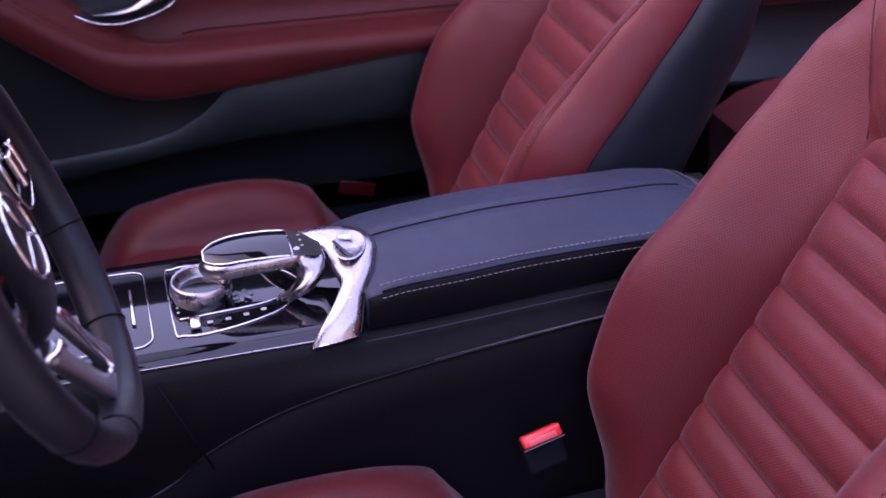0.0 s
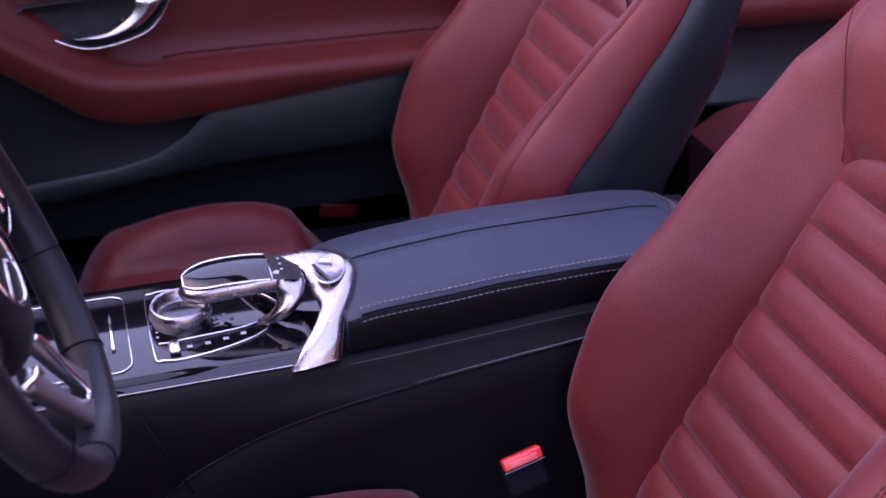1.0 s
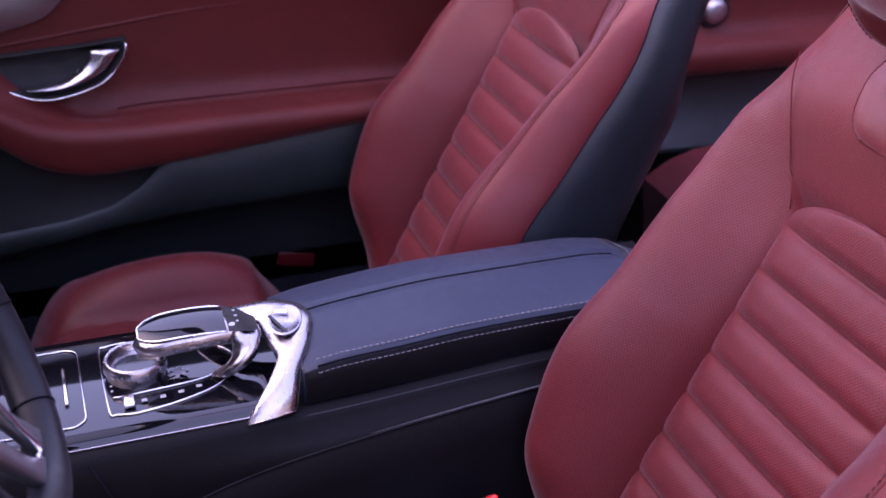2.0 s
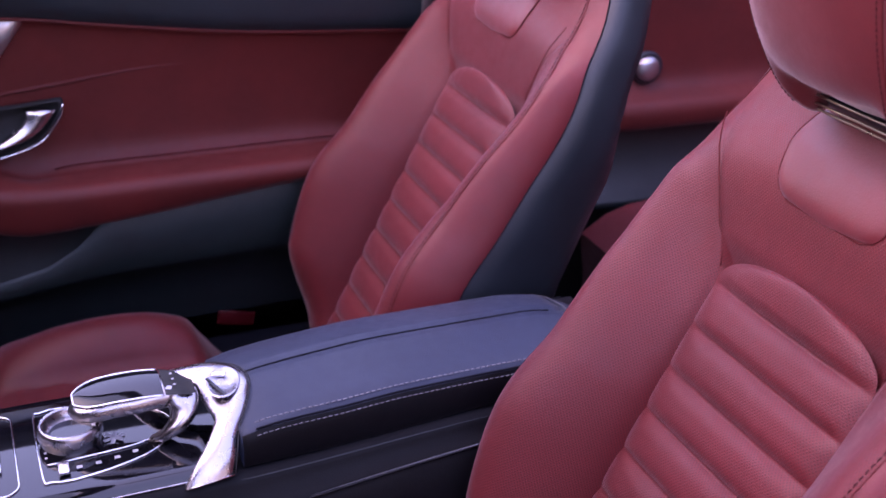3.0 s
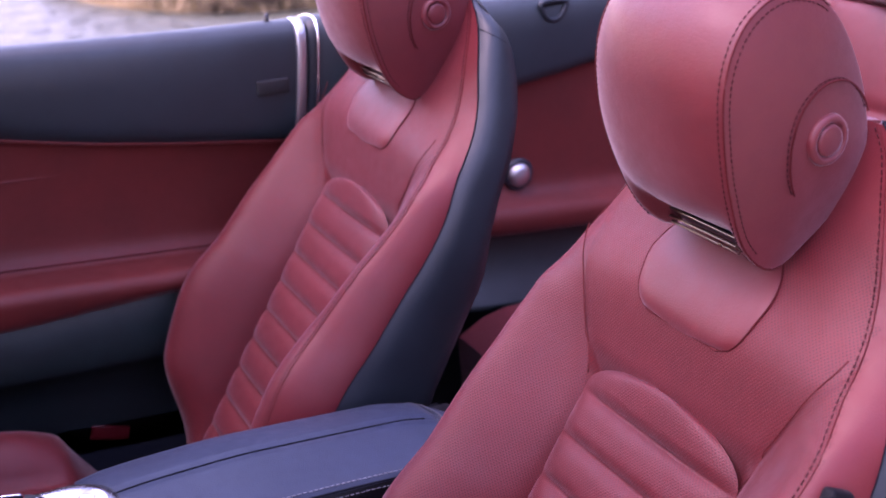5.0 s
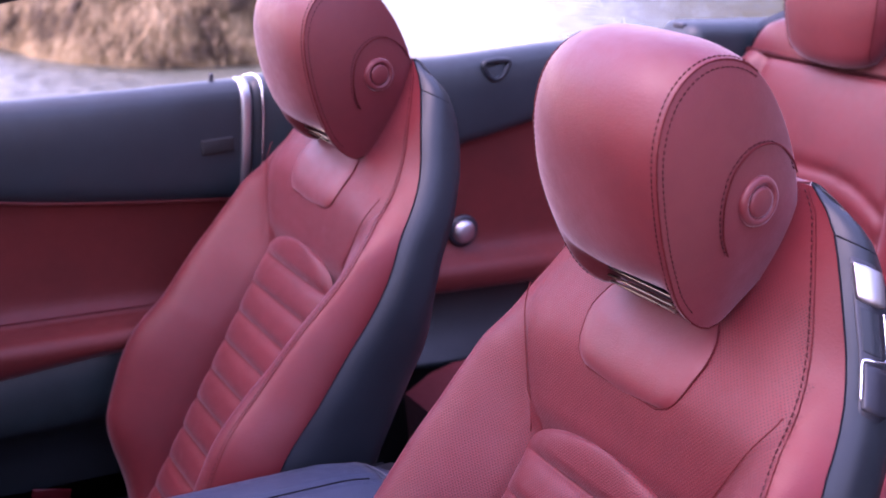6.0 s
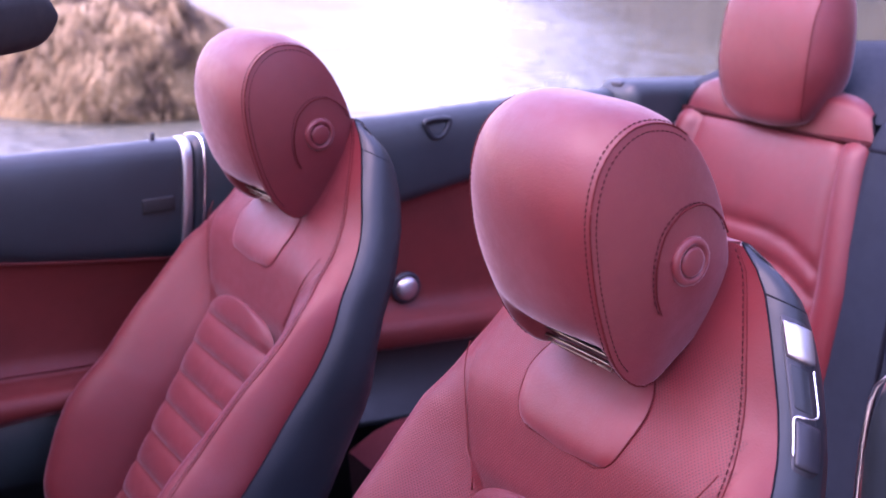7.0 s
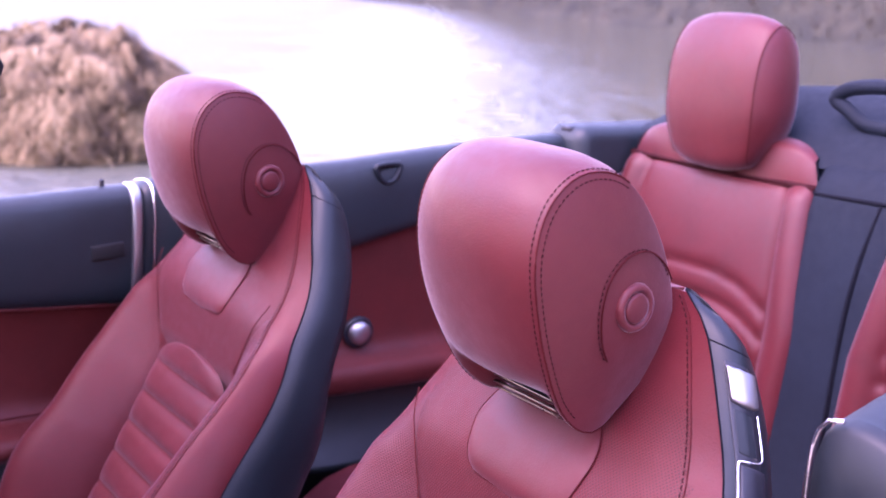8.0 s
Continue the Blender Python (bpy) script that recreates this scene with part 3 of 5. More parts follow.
# dial
turned("rotary_dial", [(0.0, 0.003), (0.027, 0.003), (0.0282, 0.014), (0.0292, 0.0165), (0.031, 0.0178), (0.033, 0.0172), (0.0345, 0.0145), (0.0350, 0.011), (0.0350, 0.004), (0.032, 0.0), (0.032, -0.006)], (0.064, 0.004, 0.5025), M_SATIN, console, label="knurled silver rotary dial", seg=48)
disc("dial_face", 0.0245, 0.0055, (0.064, 0.004, 0.5025), M_GLOSS, console)


def controller():
    """Hand rest with touch pad, arching over the dial on one curled foot."""
    ctrl = [(0.146, -0.027, 0.4985), (0.160, -0.034, 0.505), (0.174, -0.037, 0.518), (0.183, -0.031, 0.532), (0.181, -0.016, 0.5425), (0.155, -0.006, 0.545), (0.115, 0.0, 0.543), (0.080, 0.003, 0.538), (0.064, 0.004, 0.5355)]
    spine = [p - Vector((0, 0, 0.004 * min(1, max(0, (i - 24) / 12)))) for i, p in enumerate(curve_points(ctrl, 60))]

    def sec(t):
        w = interp(t, [(0, 0.006), (0.08, 0.011), (0.22, 0.014), (0.36, 0.019), (0.50, 0.024), (0.65, 0.0265), (0.82, 0.0265), (0.94, 0.020), (0.985, 0.011), (1, 0.003)])
        h = interp(t, [(0, 0.002), (0.10, 0.006), (0.30, 0.010), (0.45, 0.013), (0.8, 0.0125), (0.95, 0.010), (1, 0.002)])
        return [(w * math.copysign(abs(math.cos(q)) ** 0.6, math.cos(q)), h * math.copysign(abs(math.sin(q)) ** 0.8, math.sin(q))) for q in (2 * math.pi * k / 28 for k in range(28))]
    body = place("hand_rest", make("hand_rest", *sweep(spine, sec, (0.05, 0, 1))), M_SATIN, console, "brushed silver hand rest over the dial")

    def pad_rows(x0, x1, wide, n, lift):
        rows = []
        for t in span(0, 1, n):
            x = x0 + (x1 - x0) * t
            cy = interp(-x, [(-0.197, -0.020), (-0.185, -0.014), (-0.155, -0.006), (-0.115, 0.0), (-0.066, 0.004)])
            zc = interp(-x, [(-0.19, 0.5400), (-0.18, 0.5435), (-0.155, 0.545), (-0.115, 0.543), (-0.080, 0.538), (-0.064, 0.5345)])
            w = interp(t, wide)
            rows.append([Vector((x, cy + w * q, zc + lift + 0.0025 * q - 0.0025 * q * q)) for q in span(-1, 1, 13)])
        return rows
    rows = pad_rows(0.164, 0.070, [(0, 0.0245), (0.3, 0.0255), (0.7, 0.0245), (0.9, 0.018), (1, 0.007)], 18, 0.0135)
    v, f = grid(rows)
    place("touch_pad", make("touch_pad", v, f), M_GLOSS, body, "gloss black touch pad")
    edge = [r[0] for r in rows] + [rows[-1][6]] + [r[-1] for r in rows[::-1]]
    tube("pad_rim", edge, 0.0012, M_CHROME, body, n=6)
    rows = pad_rows(0.198, 0.1655, [(0, 0.010), (0.3, 0.018), (0.6, 0.0225), (1, 0.0245)], 8, 0.0137)
    v, f = grid(rows)
    place("pad_keys", make("pad_keys", v, f), M_PITCH, body, "gloss black key strip")
    for q in (0.014, 0.002, -0.010):
        rbox("key_mark", (0.003, 0.003, 0.0006), (0.177, q - 0.012, 0.5588), M_ICON, body, 0.0002)


controller()


def bracket():
    """Silver band from the near flank over the console and round behind the hand rest."""
    right = [(0.219, -0.1115, 0.4895), (0.2235, -0.104, 0.506), (0.232, -0.084, 0.527), (0.248, -0.055, 0.5405), (0.259, -0.021, 0.5465), (0.254, 0.010, 0.547), (0.232, 0.028, 0.5465), (0.203, 0.037, 0.5435), (0.175, 0.048, 0.535), (0.150, 0.062, 0.519), (0.135, 0.078, 0.494)]
    left = [(0.166, -0.1125, 0.4830), (0.178, -0.103, 0.5005), (0.200, -0.083, 0.522), (0.2105, -0.063, 0.5325), (0.206, -0.036, 0.5365), (0.204, -0.006, 0.538), (0.200, 0.007, 0.538), (0.186, 0.013, 0.535), (0.166, 0.023, 0.527), (0.144, 0.040, 0.511), (0.128, 0.060, 0.490)]
    rc, lc = curve_points(right, 64), curve_points(left, 64)
    rows = []
    for i in range(64):
        l, r = lc[i], rc[i]
        t = rc[min(i + 1, 63)] - rc[max(i - 1, 0)]
        n = (r - l).cross(t).normalized()
        if n.z < 0 and i > 8 or n.y > 0 and i <= 8:
            n = -n
        rows.append([l.lerp(r, w) + n * h for w, h in ((0.0, -0.009), (0.0, -0.001), (0.04, 0.001), (0.15, 0.0025), (0.35, 0.0045), (0.6, 0.005), (0.85, 0.0035), (0.96, 0.0012), (1.0, -0.001), (1.0, -0.009))])
    v, f = grid(rows, flip=True)
    arch = place("silver_arch", make("silver_arch", v, f), M_SATIN, console, "satin silver arch with painted-in dark shadow line and chrome foot line")
    # thin black tube drawn as the shadow gap along the arch
    tube("arch_shadow_line", [r + Vector((0.001, -0.001, 0.0008)) for r in rc[:44]], 0.0008, M_PITCH, arch, n=6)
    tube("arch_foot_line", [lc[0] + Vector((0, -0.003, 0.001)), rc[0] + Vector((0, -0.003, 0.001))], 0.0013, M_CHROME, arch, n=6)
    dish = [Vector((0.231 + 0.019 * math.cos(q) + 0.006 * math.sin(q), -0.020 + 0.030 * math.sin(q), 0.5485 - 0.003 * math.cos(q) * 0 + 0.0015 * math.sin(q))) for q in (2 * math.pi * k / 40 for k in range(40))]
    cen = Vector((0.231, -0.020, 0.546))
    v, f = grid([[cen.lerp(p, s) + Vector((0, 0, h)) for p in dish] for s, h in ((1.0, 0.0006), (0.95, 0.0016), (0.90, 0.0016), (0.82, 0.0010), (0.5, 0.0006), (0.02, 0.0004))], closed=True, flip=True)
    place("arch_dish", make("arch_dish", v, f), M_SATIN, arch, "silver oval inset")
    rbox("arch_button", (0.016, 0.006, 0.004), (0.229, -0.006, 0.5515), M_CHROME, arch, 0.0015, turn=(8, 0, -14))
    rbox("arch_slot", (0.004, 0.040, 0.002), (0.221, -0.028, 0.5494), M_BLACK, arch, 0.0008, turn=(4, 10, 20))
    return arch


bracket()


LID_DROP = [(0, 0.013), (0.3, 0.0195), (0.7, 0.0175), (1, 0.018)]


def armrest():
    rows = []
    for x in span(0.232, 0.665, 44):
        u = (x - 0.232) / 0.433
        t = interp(u, [(0, 0.540), (0.076, 0.548), (0.22, 0.555), (0.45, 0.561), (0.87, 0.560), (1, 0.552)])
        b = interp(u, [(0, 0.487), (0.32, 0.4905), (0.66, 0.5016), (1, 0.510)])
        e = t - interp(u, LID_DROP)
        half = [(0.101, b), (0.104, b + 0.006), (0.1045, e - 0.012), (0.101, e), (0.092, t - 0.0125), (0.072, t - 0.0095), (0.045, t - 0.0045), (0.020, t - 0.0005), (0.006, t), (0.0, t - 0.003)]
        far = [(0.006, t), (0.020, t - 0.003), (0.042, t - 0.006), (0.070, t - 0.014), (0.090, t - 0.024), (0.100, t - 0.036), (0.1045, b + 0.004), (0.101, b)]
        full = [Vector((x, -y, z)) for y, z in half] + [Vector((x, y, z)) for y, z in far]
        rows.append(full)
    v, f = grid(rows, cap=True)
    pad = place("armrest_pad", make("armrest_pad", v, f), M_NAVY, console, "padded navy leather armrest with grey double stitching")
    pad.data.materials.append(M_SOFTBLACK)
    # near side of the navy pad gets the black, its shade put into colour
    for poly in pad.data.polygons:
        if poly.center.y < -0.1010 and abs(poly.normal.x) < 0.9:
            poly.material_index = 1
    ts = [(0.248 + 0.40 * k / 20) for k in range(21)]

    def height(x):
        return interp((x - 0.232) / 0.433, [(0, 0.540), (0.076, 0.548), (0.22, 0.555), (0.45, 0.561), (0.87, 0.560), (1, 0.552)])
    tube("lid_split", [Vector((x, -0.001, height(x) - 0.0015)) for x in ts], 0.0011, M_DARKSEAM, pad, n=6)
    edge = [Vector((x, -0.1000, height(x) - interp((x - 0.232) / 0.433, LID_DROP) + 0.0015)) for x in ts]
    tube("edge_seam", edge, 0.0014, M_DARKSEAM, pad, n=6)
    stitches("stitching", [p + Vector((0, 0.0060, 0.0052)) for p in edge], 0.0042, 0.0024, 0.0008, M_GREYTHREAD, pad, lift=(0, -0.0004, 0.0006))
    stitches("stitching", [p + Vector((0, -0.0035, -0.0060)) for p in edge], 0.0042, 0.0024, 0.0006, M_GREYTHREAD, pad, lift=(0, -0.0006, 0.0003))


armrest()
rows = []
for x in span(0.668, 0.80, 8):
    rows.append([Vector((x, y, z - (x - 0.668) * 0.5)) for y, z in [(-0.10, 0.40), (-0.10, 0.535), (-0.085, 0.553), (0, 0.556), (0.045, 0.546), (0.085, 0.530), (0.10, 0.512), (0.10, 0.40)]])
v, f = grid(rows, cap=True)
place("console_rear", make("console_rear", v, f), M_NAVY, console)
tube("bright_edge", [Vector((0.668, y, z)) for y, z in [(-0.10, 0.52), (-0.10, 0.535), (-0.085, 0.553), (0, 0.556), (0.045, 0.546), (0.085, 0.530), (0.10, 0.512)]], 0.0009, M_TRIM, console, up=(1, 0, 0), n=6)
tube("front_split", [Vector((0.0, -0.124, 0.478)), Vector((0.022, -0.138, 0.43)), Vector((0.046, -0.146, 0.372))], 0.0014, M_DARKSEAM, console, n=6)


# ---- belt buckles ----
def buckle(name, at, turn, label):
    b = thing(name, label, "belt buckle", at)
    b.rotation_euler = [radians(q) for q in turn]
    rbox("buckle_body", (0.048, 0.018, 0.046), (0, 0.013, -0.019), M_DARKSEAM, b, 0.006)
    rbox("release_button", (0.047, 0.012, 0.0140), (0, 0.0, -0.001), M_BUCKLE, b, 0.0025, label="bright red release button")
    # paler red inset paints the lit lower face of the button
    rbox("button_lit_face", (0.034, 0.002, 0.0072), (0, -0.0056, -0.0032), Mat("lit_red_plastic", (0.62, 0.085, 0.085), 0.35).m, b, 0.0009)
    rbox("slot_lip", (0.050, 0.004, 0.0014), (0, -0.0050, -0.0090), M_TRIM, b, 0.0008)


buckle("belt_buckle", (0.402, -0.195, 0.372), (-30, -12, 4), "red and black belt buckle beside the console")


# ---- steering wheel ----
def steering_wheel():
    c, tilt, R = Vector((-0.082, -0.365, 0.800)), radians(20), 0.1575
    upv, sv = Vector((-math.sin(tilt), 0, math.cos(tilt))), Vector((0, 1, 0))
    ax = Vector((math.cos(tilt), 0, math.sin(tilt)))
    wheel = thing("steering_wheel", "black leather steering wheel with silver spokes and plain hub badge", "steering wheel")

    def at(r, a, out=0.0):
        return c + upv * (r * math.cos(a)) + sv * (r * math.sin(a)) + ax * out
    ringpts = [at(R, 2 * math.pi * k / 96) for k in range(96)]
    rows = []
    for k in range(97):
        a = 2 * math.pi * k / 96
        row = []
        for j in range(14):
            q = 2 * math.pi * j / 14
            fat = 1.0 + 0.12 * math.exp(-((math.degrees(a) - 70) / 14) ** 2) + 0.12 * math.exp(-((math.degrees(a) - 290) / 14) ** 2)
            row.append(at(R + 0.0145 * fat * math.cos(q), a, 0.0175 * fat * math.sin(q)))
        rows.append(row)
    v, f = grid(rows, closed=True)
    rim = place("rim", make("rim", v, f), M_WHEEL, wheel, "black leather rim")
    for a in (62, 118, 152, 208, 242, 298):
        q = radians(a)
        tube("rim_seam", [at(R + 0.0150 * math.cos(w), q, 0.018 * math.sin(w)) for w in span(0, 2 * math.pi, 25)[:-1]], 0.0009, M_DARKSEAM, rim, closed=True, up=sv, n=5)
    # hub
    rows = []
    for s, h in ((1.0, -0.05), (1.03, -0.030), (1.0, -0.016), (0.9, -0.004), (0.7, 0.004), (0.4, 0.008), (0.02, 0.009)):
        rows.append([at(0.072 * s * (1.0 + 0.10 * abs(math.sin(a)) ** 3 - 0.05 * math.cos(a)), a, h) for a in (2 * math.pi * k / 48 for k in range(48))])
    v, f = grid(rows, closed=True)
    hub = place("hub", make("hub", v, f), M_SOFTBLACK, wheel, "soft black airbag hub")
    tube("badge_ring", [at(0.033, 2 * math.pi * k / 48, 0.0080) for k in range(48)], 0.0020, M_CHROME, hub, "bright round badge, plain shapes", closed=True, up=ax)
    for k in range(3):
        a = 2 * math.pi * k / 3
        tube("badge_bar", [at(0.002, a, 0.010), at(0.032, a, 0.0085)], 0.0016, M_CHROME, hub, up=ax, n=6)
    # side spokes with switches, lower double spoke
    for s in (-1, 1):
        rows = []
        for t in span(0, 1, 8):
            r = 0.070 + 0.100 * t
            w = 0.030 - 0.004 * t
            rows.append([at(r, s * (math.pi / 2 - 0.05) + s * math.atan2(d * w, r) * -1, h) for d, h in ((-1, -0.016), (-1, -0.004), (-0.8, 0.0), (0.8, 0.0), (1, -0.004), (1, -0.016))])
        v, f = grid(rows, flip=s > 0)
        spoke = place("spoke", make("spoke", v, f), M_GLOSS, wheel, "gloss black spoke with silver-edged switches")
        if s < 0:
            continue
        loop = [at(r, s * (math.pi / 2 - 0.05) - s * math.atan2(d * 0.026, r), 0.0015) for r, d in ((0.085, -1), (0.085, 1), (0.150, 1), (0.160, 0.6), (0.160, -0.6), (0.150, -1))]
        tube("switch_trim", curve_points(loop, 50, True), 0.0012, M_CHROME, spoke, closed=True, up=ax)
        for r in (0.105, 0.128):
            p = at(r, s * (math.pi / 2 - 0.05), 0.004)
            rbox("switch", (0.006, 0.014, 0.03), p, M_CHROME, spoke, 0.002, turn=(0, -20, 0))
        for r, d in ((0.145, 0.5), (0.145, -0.5), (0.098, 0.7)):
            rbox("white_mark", (0.001, 0.004, 0.004), at(r, s * (math.pi / 2 - 0.05) - s * math.atan2(d * 0.026, r), 0.0010), M_ICON, spoke, 0.0003, turn=(0, -20, 0))
    # forked spoke at the foot of the wheel
    def leg(name, path, wide, label=""):
        pts = curve_points([at(r, radians(a), h) for r, a, h in path], 22)
        v, f = sweep(pts, lambda t: [(w * interp(t, wide), h) for w, h in ((-1, -0.007), (-1, 0.0012), (-0.9, 0.0022), (0.9, 0.0022), (1, 0.0012), (1, -0.007))], ax)
        return place(name, make(name, v, f), M_BAR, wheel, label)
    upper = leg("lower_spoke", [(0.062, 187, -0.004), (0.095, 178, 0.0), (0.130, 171, 0.002), (0.163, 166, 0.002)], [(0, 0.005), (0.5, 0.008), (1, 0.014)], "forked satin silver spoke")
    lower = leg("lower_spoke", [(0.086, 229, -0.004), (0.103, 208, 0.0), (0.132, 190, 0.002), (0.165, 175, 0.002)], [(0, 0.009), (0.5, 0.010), (1, 0.014)], "forked satin silver spoke")
    tube("spoke_edge", curve_points([at(0.060, radians(194), 0.0), at(0.066, radians(189), 0.003), at(0.100, radians(181), 0.004), at(0.128, radians(177), 0.005), at(0.134, radians(179), 0.005), at(0.131, radians(183), 0.005)], 40), 0.0026, M_CHROME, upper, n=8, up=ax)
    tube("spoke_edge", curve_points([at(0.103, radians(243), -0.002), at(0.092, radians(234), 0.002), at(0.082, radians(226), 0.003), at(0.085, radians(221), 0.003)], 24), 0.0026, M_CHROME, lower, n=8, up=ax)
    v, f = sweep(curve_points([at(0.128, radians(281), 0.0), at(0.136, radians(271), 0.0), at(0.144, radians(262), -0.002)], 12), [(w * 0.006, h) for w, h in ((-1, -0.006), (-1, 0.001), (-0.75, 0.004), (0.75, 0.004), (1, 0.001), (1, -0.006))], ax)
    place("hub_trim", make("hub_trim", v, f), M_CHROME, wheel, "chrome trim beside the hub")
    tube("column", [c - ax * 0.02, c - ax * 0.30], 0.045, M_BLACK, wheel, n=20, up=sv)


steering_wheel()


# ---- passenger door (closed) ----
door = thing("door_1", "closed door with red leather panel, dark top pad and chrome handle", "car door", kind="structure")
DX0, DX1 = -0.62, 0.728
PAD_TOP = [(-0.62, 0.900), (0.22, 0.920), (0.52, 0.932), (0.74, 0.944)]
PAD_LOW = [(-0.62, 0.86), (0.0, 0.818), (0.12, 0.806), (0.21, 0.792), (0.45, 0.762), (0.74, 0.742)]
CREASE = [(-0.62, 0.90), (-0.30, 0.80), (-0.12, 0.70), (0.0, 0.600), (0.09, 0.562), (0.16, 0.569), (0.56, 0.568), (0.74, 0.574)]
CREST = [(-0.62, 0.86), (-0.30, 0.77), (-0.14, 0.662), (-0.05, 0.596), (0.02, 0.560), (0.14, 0.548), (0.50, 0.548), (0.74, 0.554)]
LOWEST = [(-0.62, 0.80), (-0.30, 0.71), (-0.14, 0.598), (-0.07, 0.545), (0.0, 0.494), (0.076, 0.475), (0.19, 0.481), (0.48, 0.508), (0.74, 0.528)]
xs = span(DX0, DX1, 60)


def along(name, xs, section, material, parent, label="", flip=False, cap=False):
    v, f = grid([[Vector((x, y, z)) for y, z in section(x)] for x in xs], flip=flip, cap=cap)
    return place(name, make(name, v, f), material, parent, label)


def smooth_section(ctrl, n):
    return [(p.x, p.y) for p in curve_points([(a, b, 0) for a, b in ctrl], n)]


def pad_section(x):
    t, b = interp(x, PAD_TOP), min(interp(x, PAD_LOW), interp(x, PAD_TOP) - 0.02)
    return smooth_section([(0.735, t - 0.012), (0.70, t - 0.002), (0.668, t), (0.648, t - 0.010), (0.640, t - 0.04), (0.640, (t + b) / 2), (0.648, b + 0.02), (0.662, b)], 24)


def red_section(x):
    b, c = interp(x, PAD_LOW) + 0.002, interp(x, CREASE)
    c = min(c, b - 0.01)
    return smooth_section([(0.662, b), (0.672, b - 0.008), (0.680, b - (b - c) * 0.3), (0.684, b - (b - c) * 0.6), (0.683, c + (b - c) * 0.10), (0.670, c)], 20)


def arm_section(x):
    c, k, l = interp(x, CREASE), interp(x, CREST), interp(x, LOWEST)
    c = min(c, interp(x, PAD_LOW) - 0.008)
    return smooth_section([(0.669, c + 0.001), (0.660, c - 0.006), (0.634, k + 0.010), (0.612, k + 0.006), (0.601, k - 0.003), (0.599, k - 0.016), (0.602, (k + l) / 2 - 0.004), (0.608, l + 0.012), (0.622, l + 0.002), (0.66, l)], 30)


def low_section(x):
    l = interp(x, LOWEST)
    m = interp(x, [(-0.62, 0.30), (-0.14, 0.345), (0.10, 0.384), (0.30, 0.388), (0.48, 0.393), (0.74, 0.41)])
    return [(0.655, l + 0.002), (0.662, l - 0.01), (0.655, m + 0.02), (0.650, m + 0.004), (0.654, m - 0.004), (0.690, m - 0.02), (0.70, 0.30), (0.70, 0.20)]


along("top_pad", xs, pad_section, M_PAD, door, "dark blue-grey soft top pad")
along("door_insert", xs, red_section, M_DOORRED, door, "stretched red leather insert")
along("door_armrest", xs, arm_section, M_DOORRED, door, "rounded red leather armrest")
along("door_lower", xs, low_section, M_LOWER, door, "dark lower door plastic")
along("outer_skin", xs, lambda x: [(0.735, interp(x, PAD_TOP) - 0.012), (0.80, interp(x, PAD_TOP) - 0.03), (0.86, 0.80), (0.885, 0.62), (0.87, 0.35), (0.84, 0.20), (0.70, 0.20)], M_BLACK, door)
along("door_end", [DX1, DX1 + 0.004], lambda x: [(0.655, 0.20), (0.655, 0.92), (0.735, 0.93), (0.86, 0.80), (0.88, 0.5), (0.84, 0.2)], M_BLACK, door, cap=True)
tube("insert_fold", [Vector((x, 0.6825, interp(x, [(-0.1, 0.672), (0.11, 0.695), (0.28, 0.712), (0.45, 0.7173), (0.48, 0.728)]))) for x in span(-0.1, 0.48, 30)], 0.0028, M_DOORRED, door, n=8)
tube("insert_lip", [Vector((x, 0.662, interp(x, PAD_LOW) - 0.002)) for x in span(-0.1, 0.72, 40)], 0.0030, M_DOORRED, door, n=8)
# darker line laid in the crease above the armrest to paint its shade
tube("crease_shade_line", [Vector((x, 0.6675, interp(x, CREASE) + 0.001)) for x in span(0.12, 0.72, 30)], 0.0013, M_SEAM, door, n=6)
rows = []
for x in span(-0.45, 0.100, 40):
    low, top = interp(x, [(-0.45, 0.64), (-0.057, 0.698), (0.005, 0.7106), (0.031, 0.720), (0.044, 0.7295), (0.101, 0.7975)]), interp(x, PAD_LOW) + 0.001
    rows.append([Vector((x, y, z)) for y, z in ((0.690, low), (0.672, low + 0.0005), (0.670, low + 0.003), (0.669, (low + top) / 2), (0.668, top - 0.002), (0.672, top))])
v, f = grid(rows, cap=True)
place("trim_panel", make("trim_panel", v, f), M_BAR, door, "brushed silver trim with slanted end")
# bright end strip, pin, lock recess
strip = [Vector((0.735, y - 0.0035, z)) for y, z in pad_section(0.728)[4:]]
v, f = sweep(strip, [(a * 0.0085, h) for a, h in ((-1, -0.004), (-1, 0.001), (-0.6, 0.0028), (0.6, 0.0028), (1, 0.001), (1, -0.004))], (0, -1, 0.2))
place("bright_end_strip", make("bright_end_strip", v, f), M_BAR, door, "polished end strip")
turned("lock_pin", [(0.0, 0.016), (0.003, 0.0155), (0.0042, 0.013), (0.004, 0.0)], (0.690, 0.680, 0.938), M_BLACK, door, seg=14)
rbox("grip_recess", (0.056, 0.006, 0.025), (0.685, 0.6390, 0.841), M_PITCH, door, 0.0027, turn=(0, -4, 0))


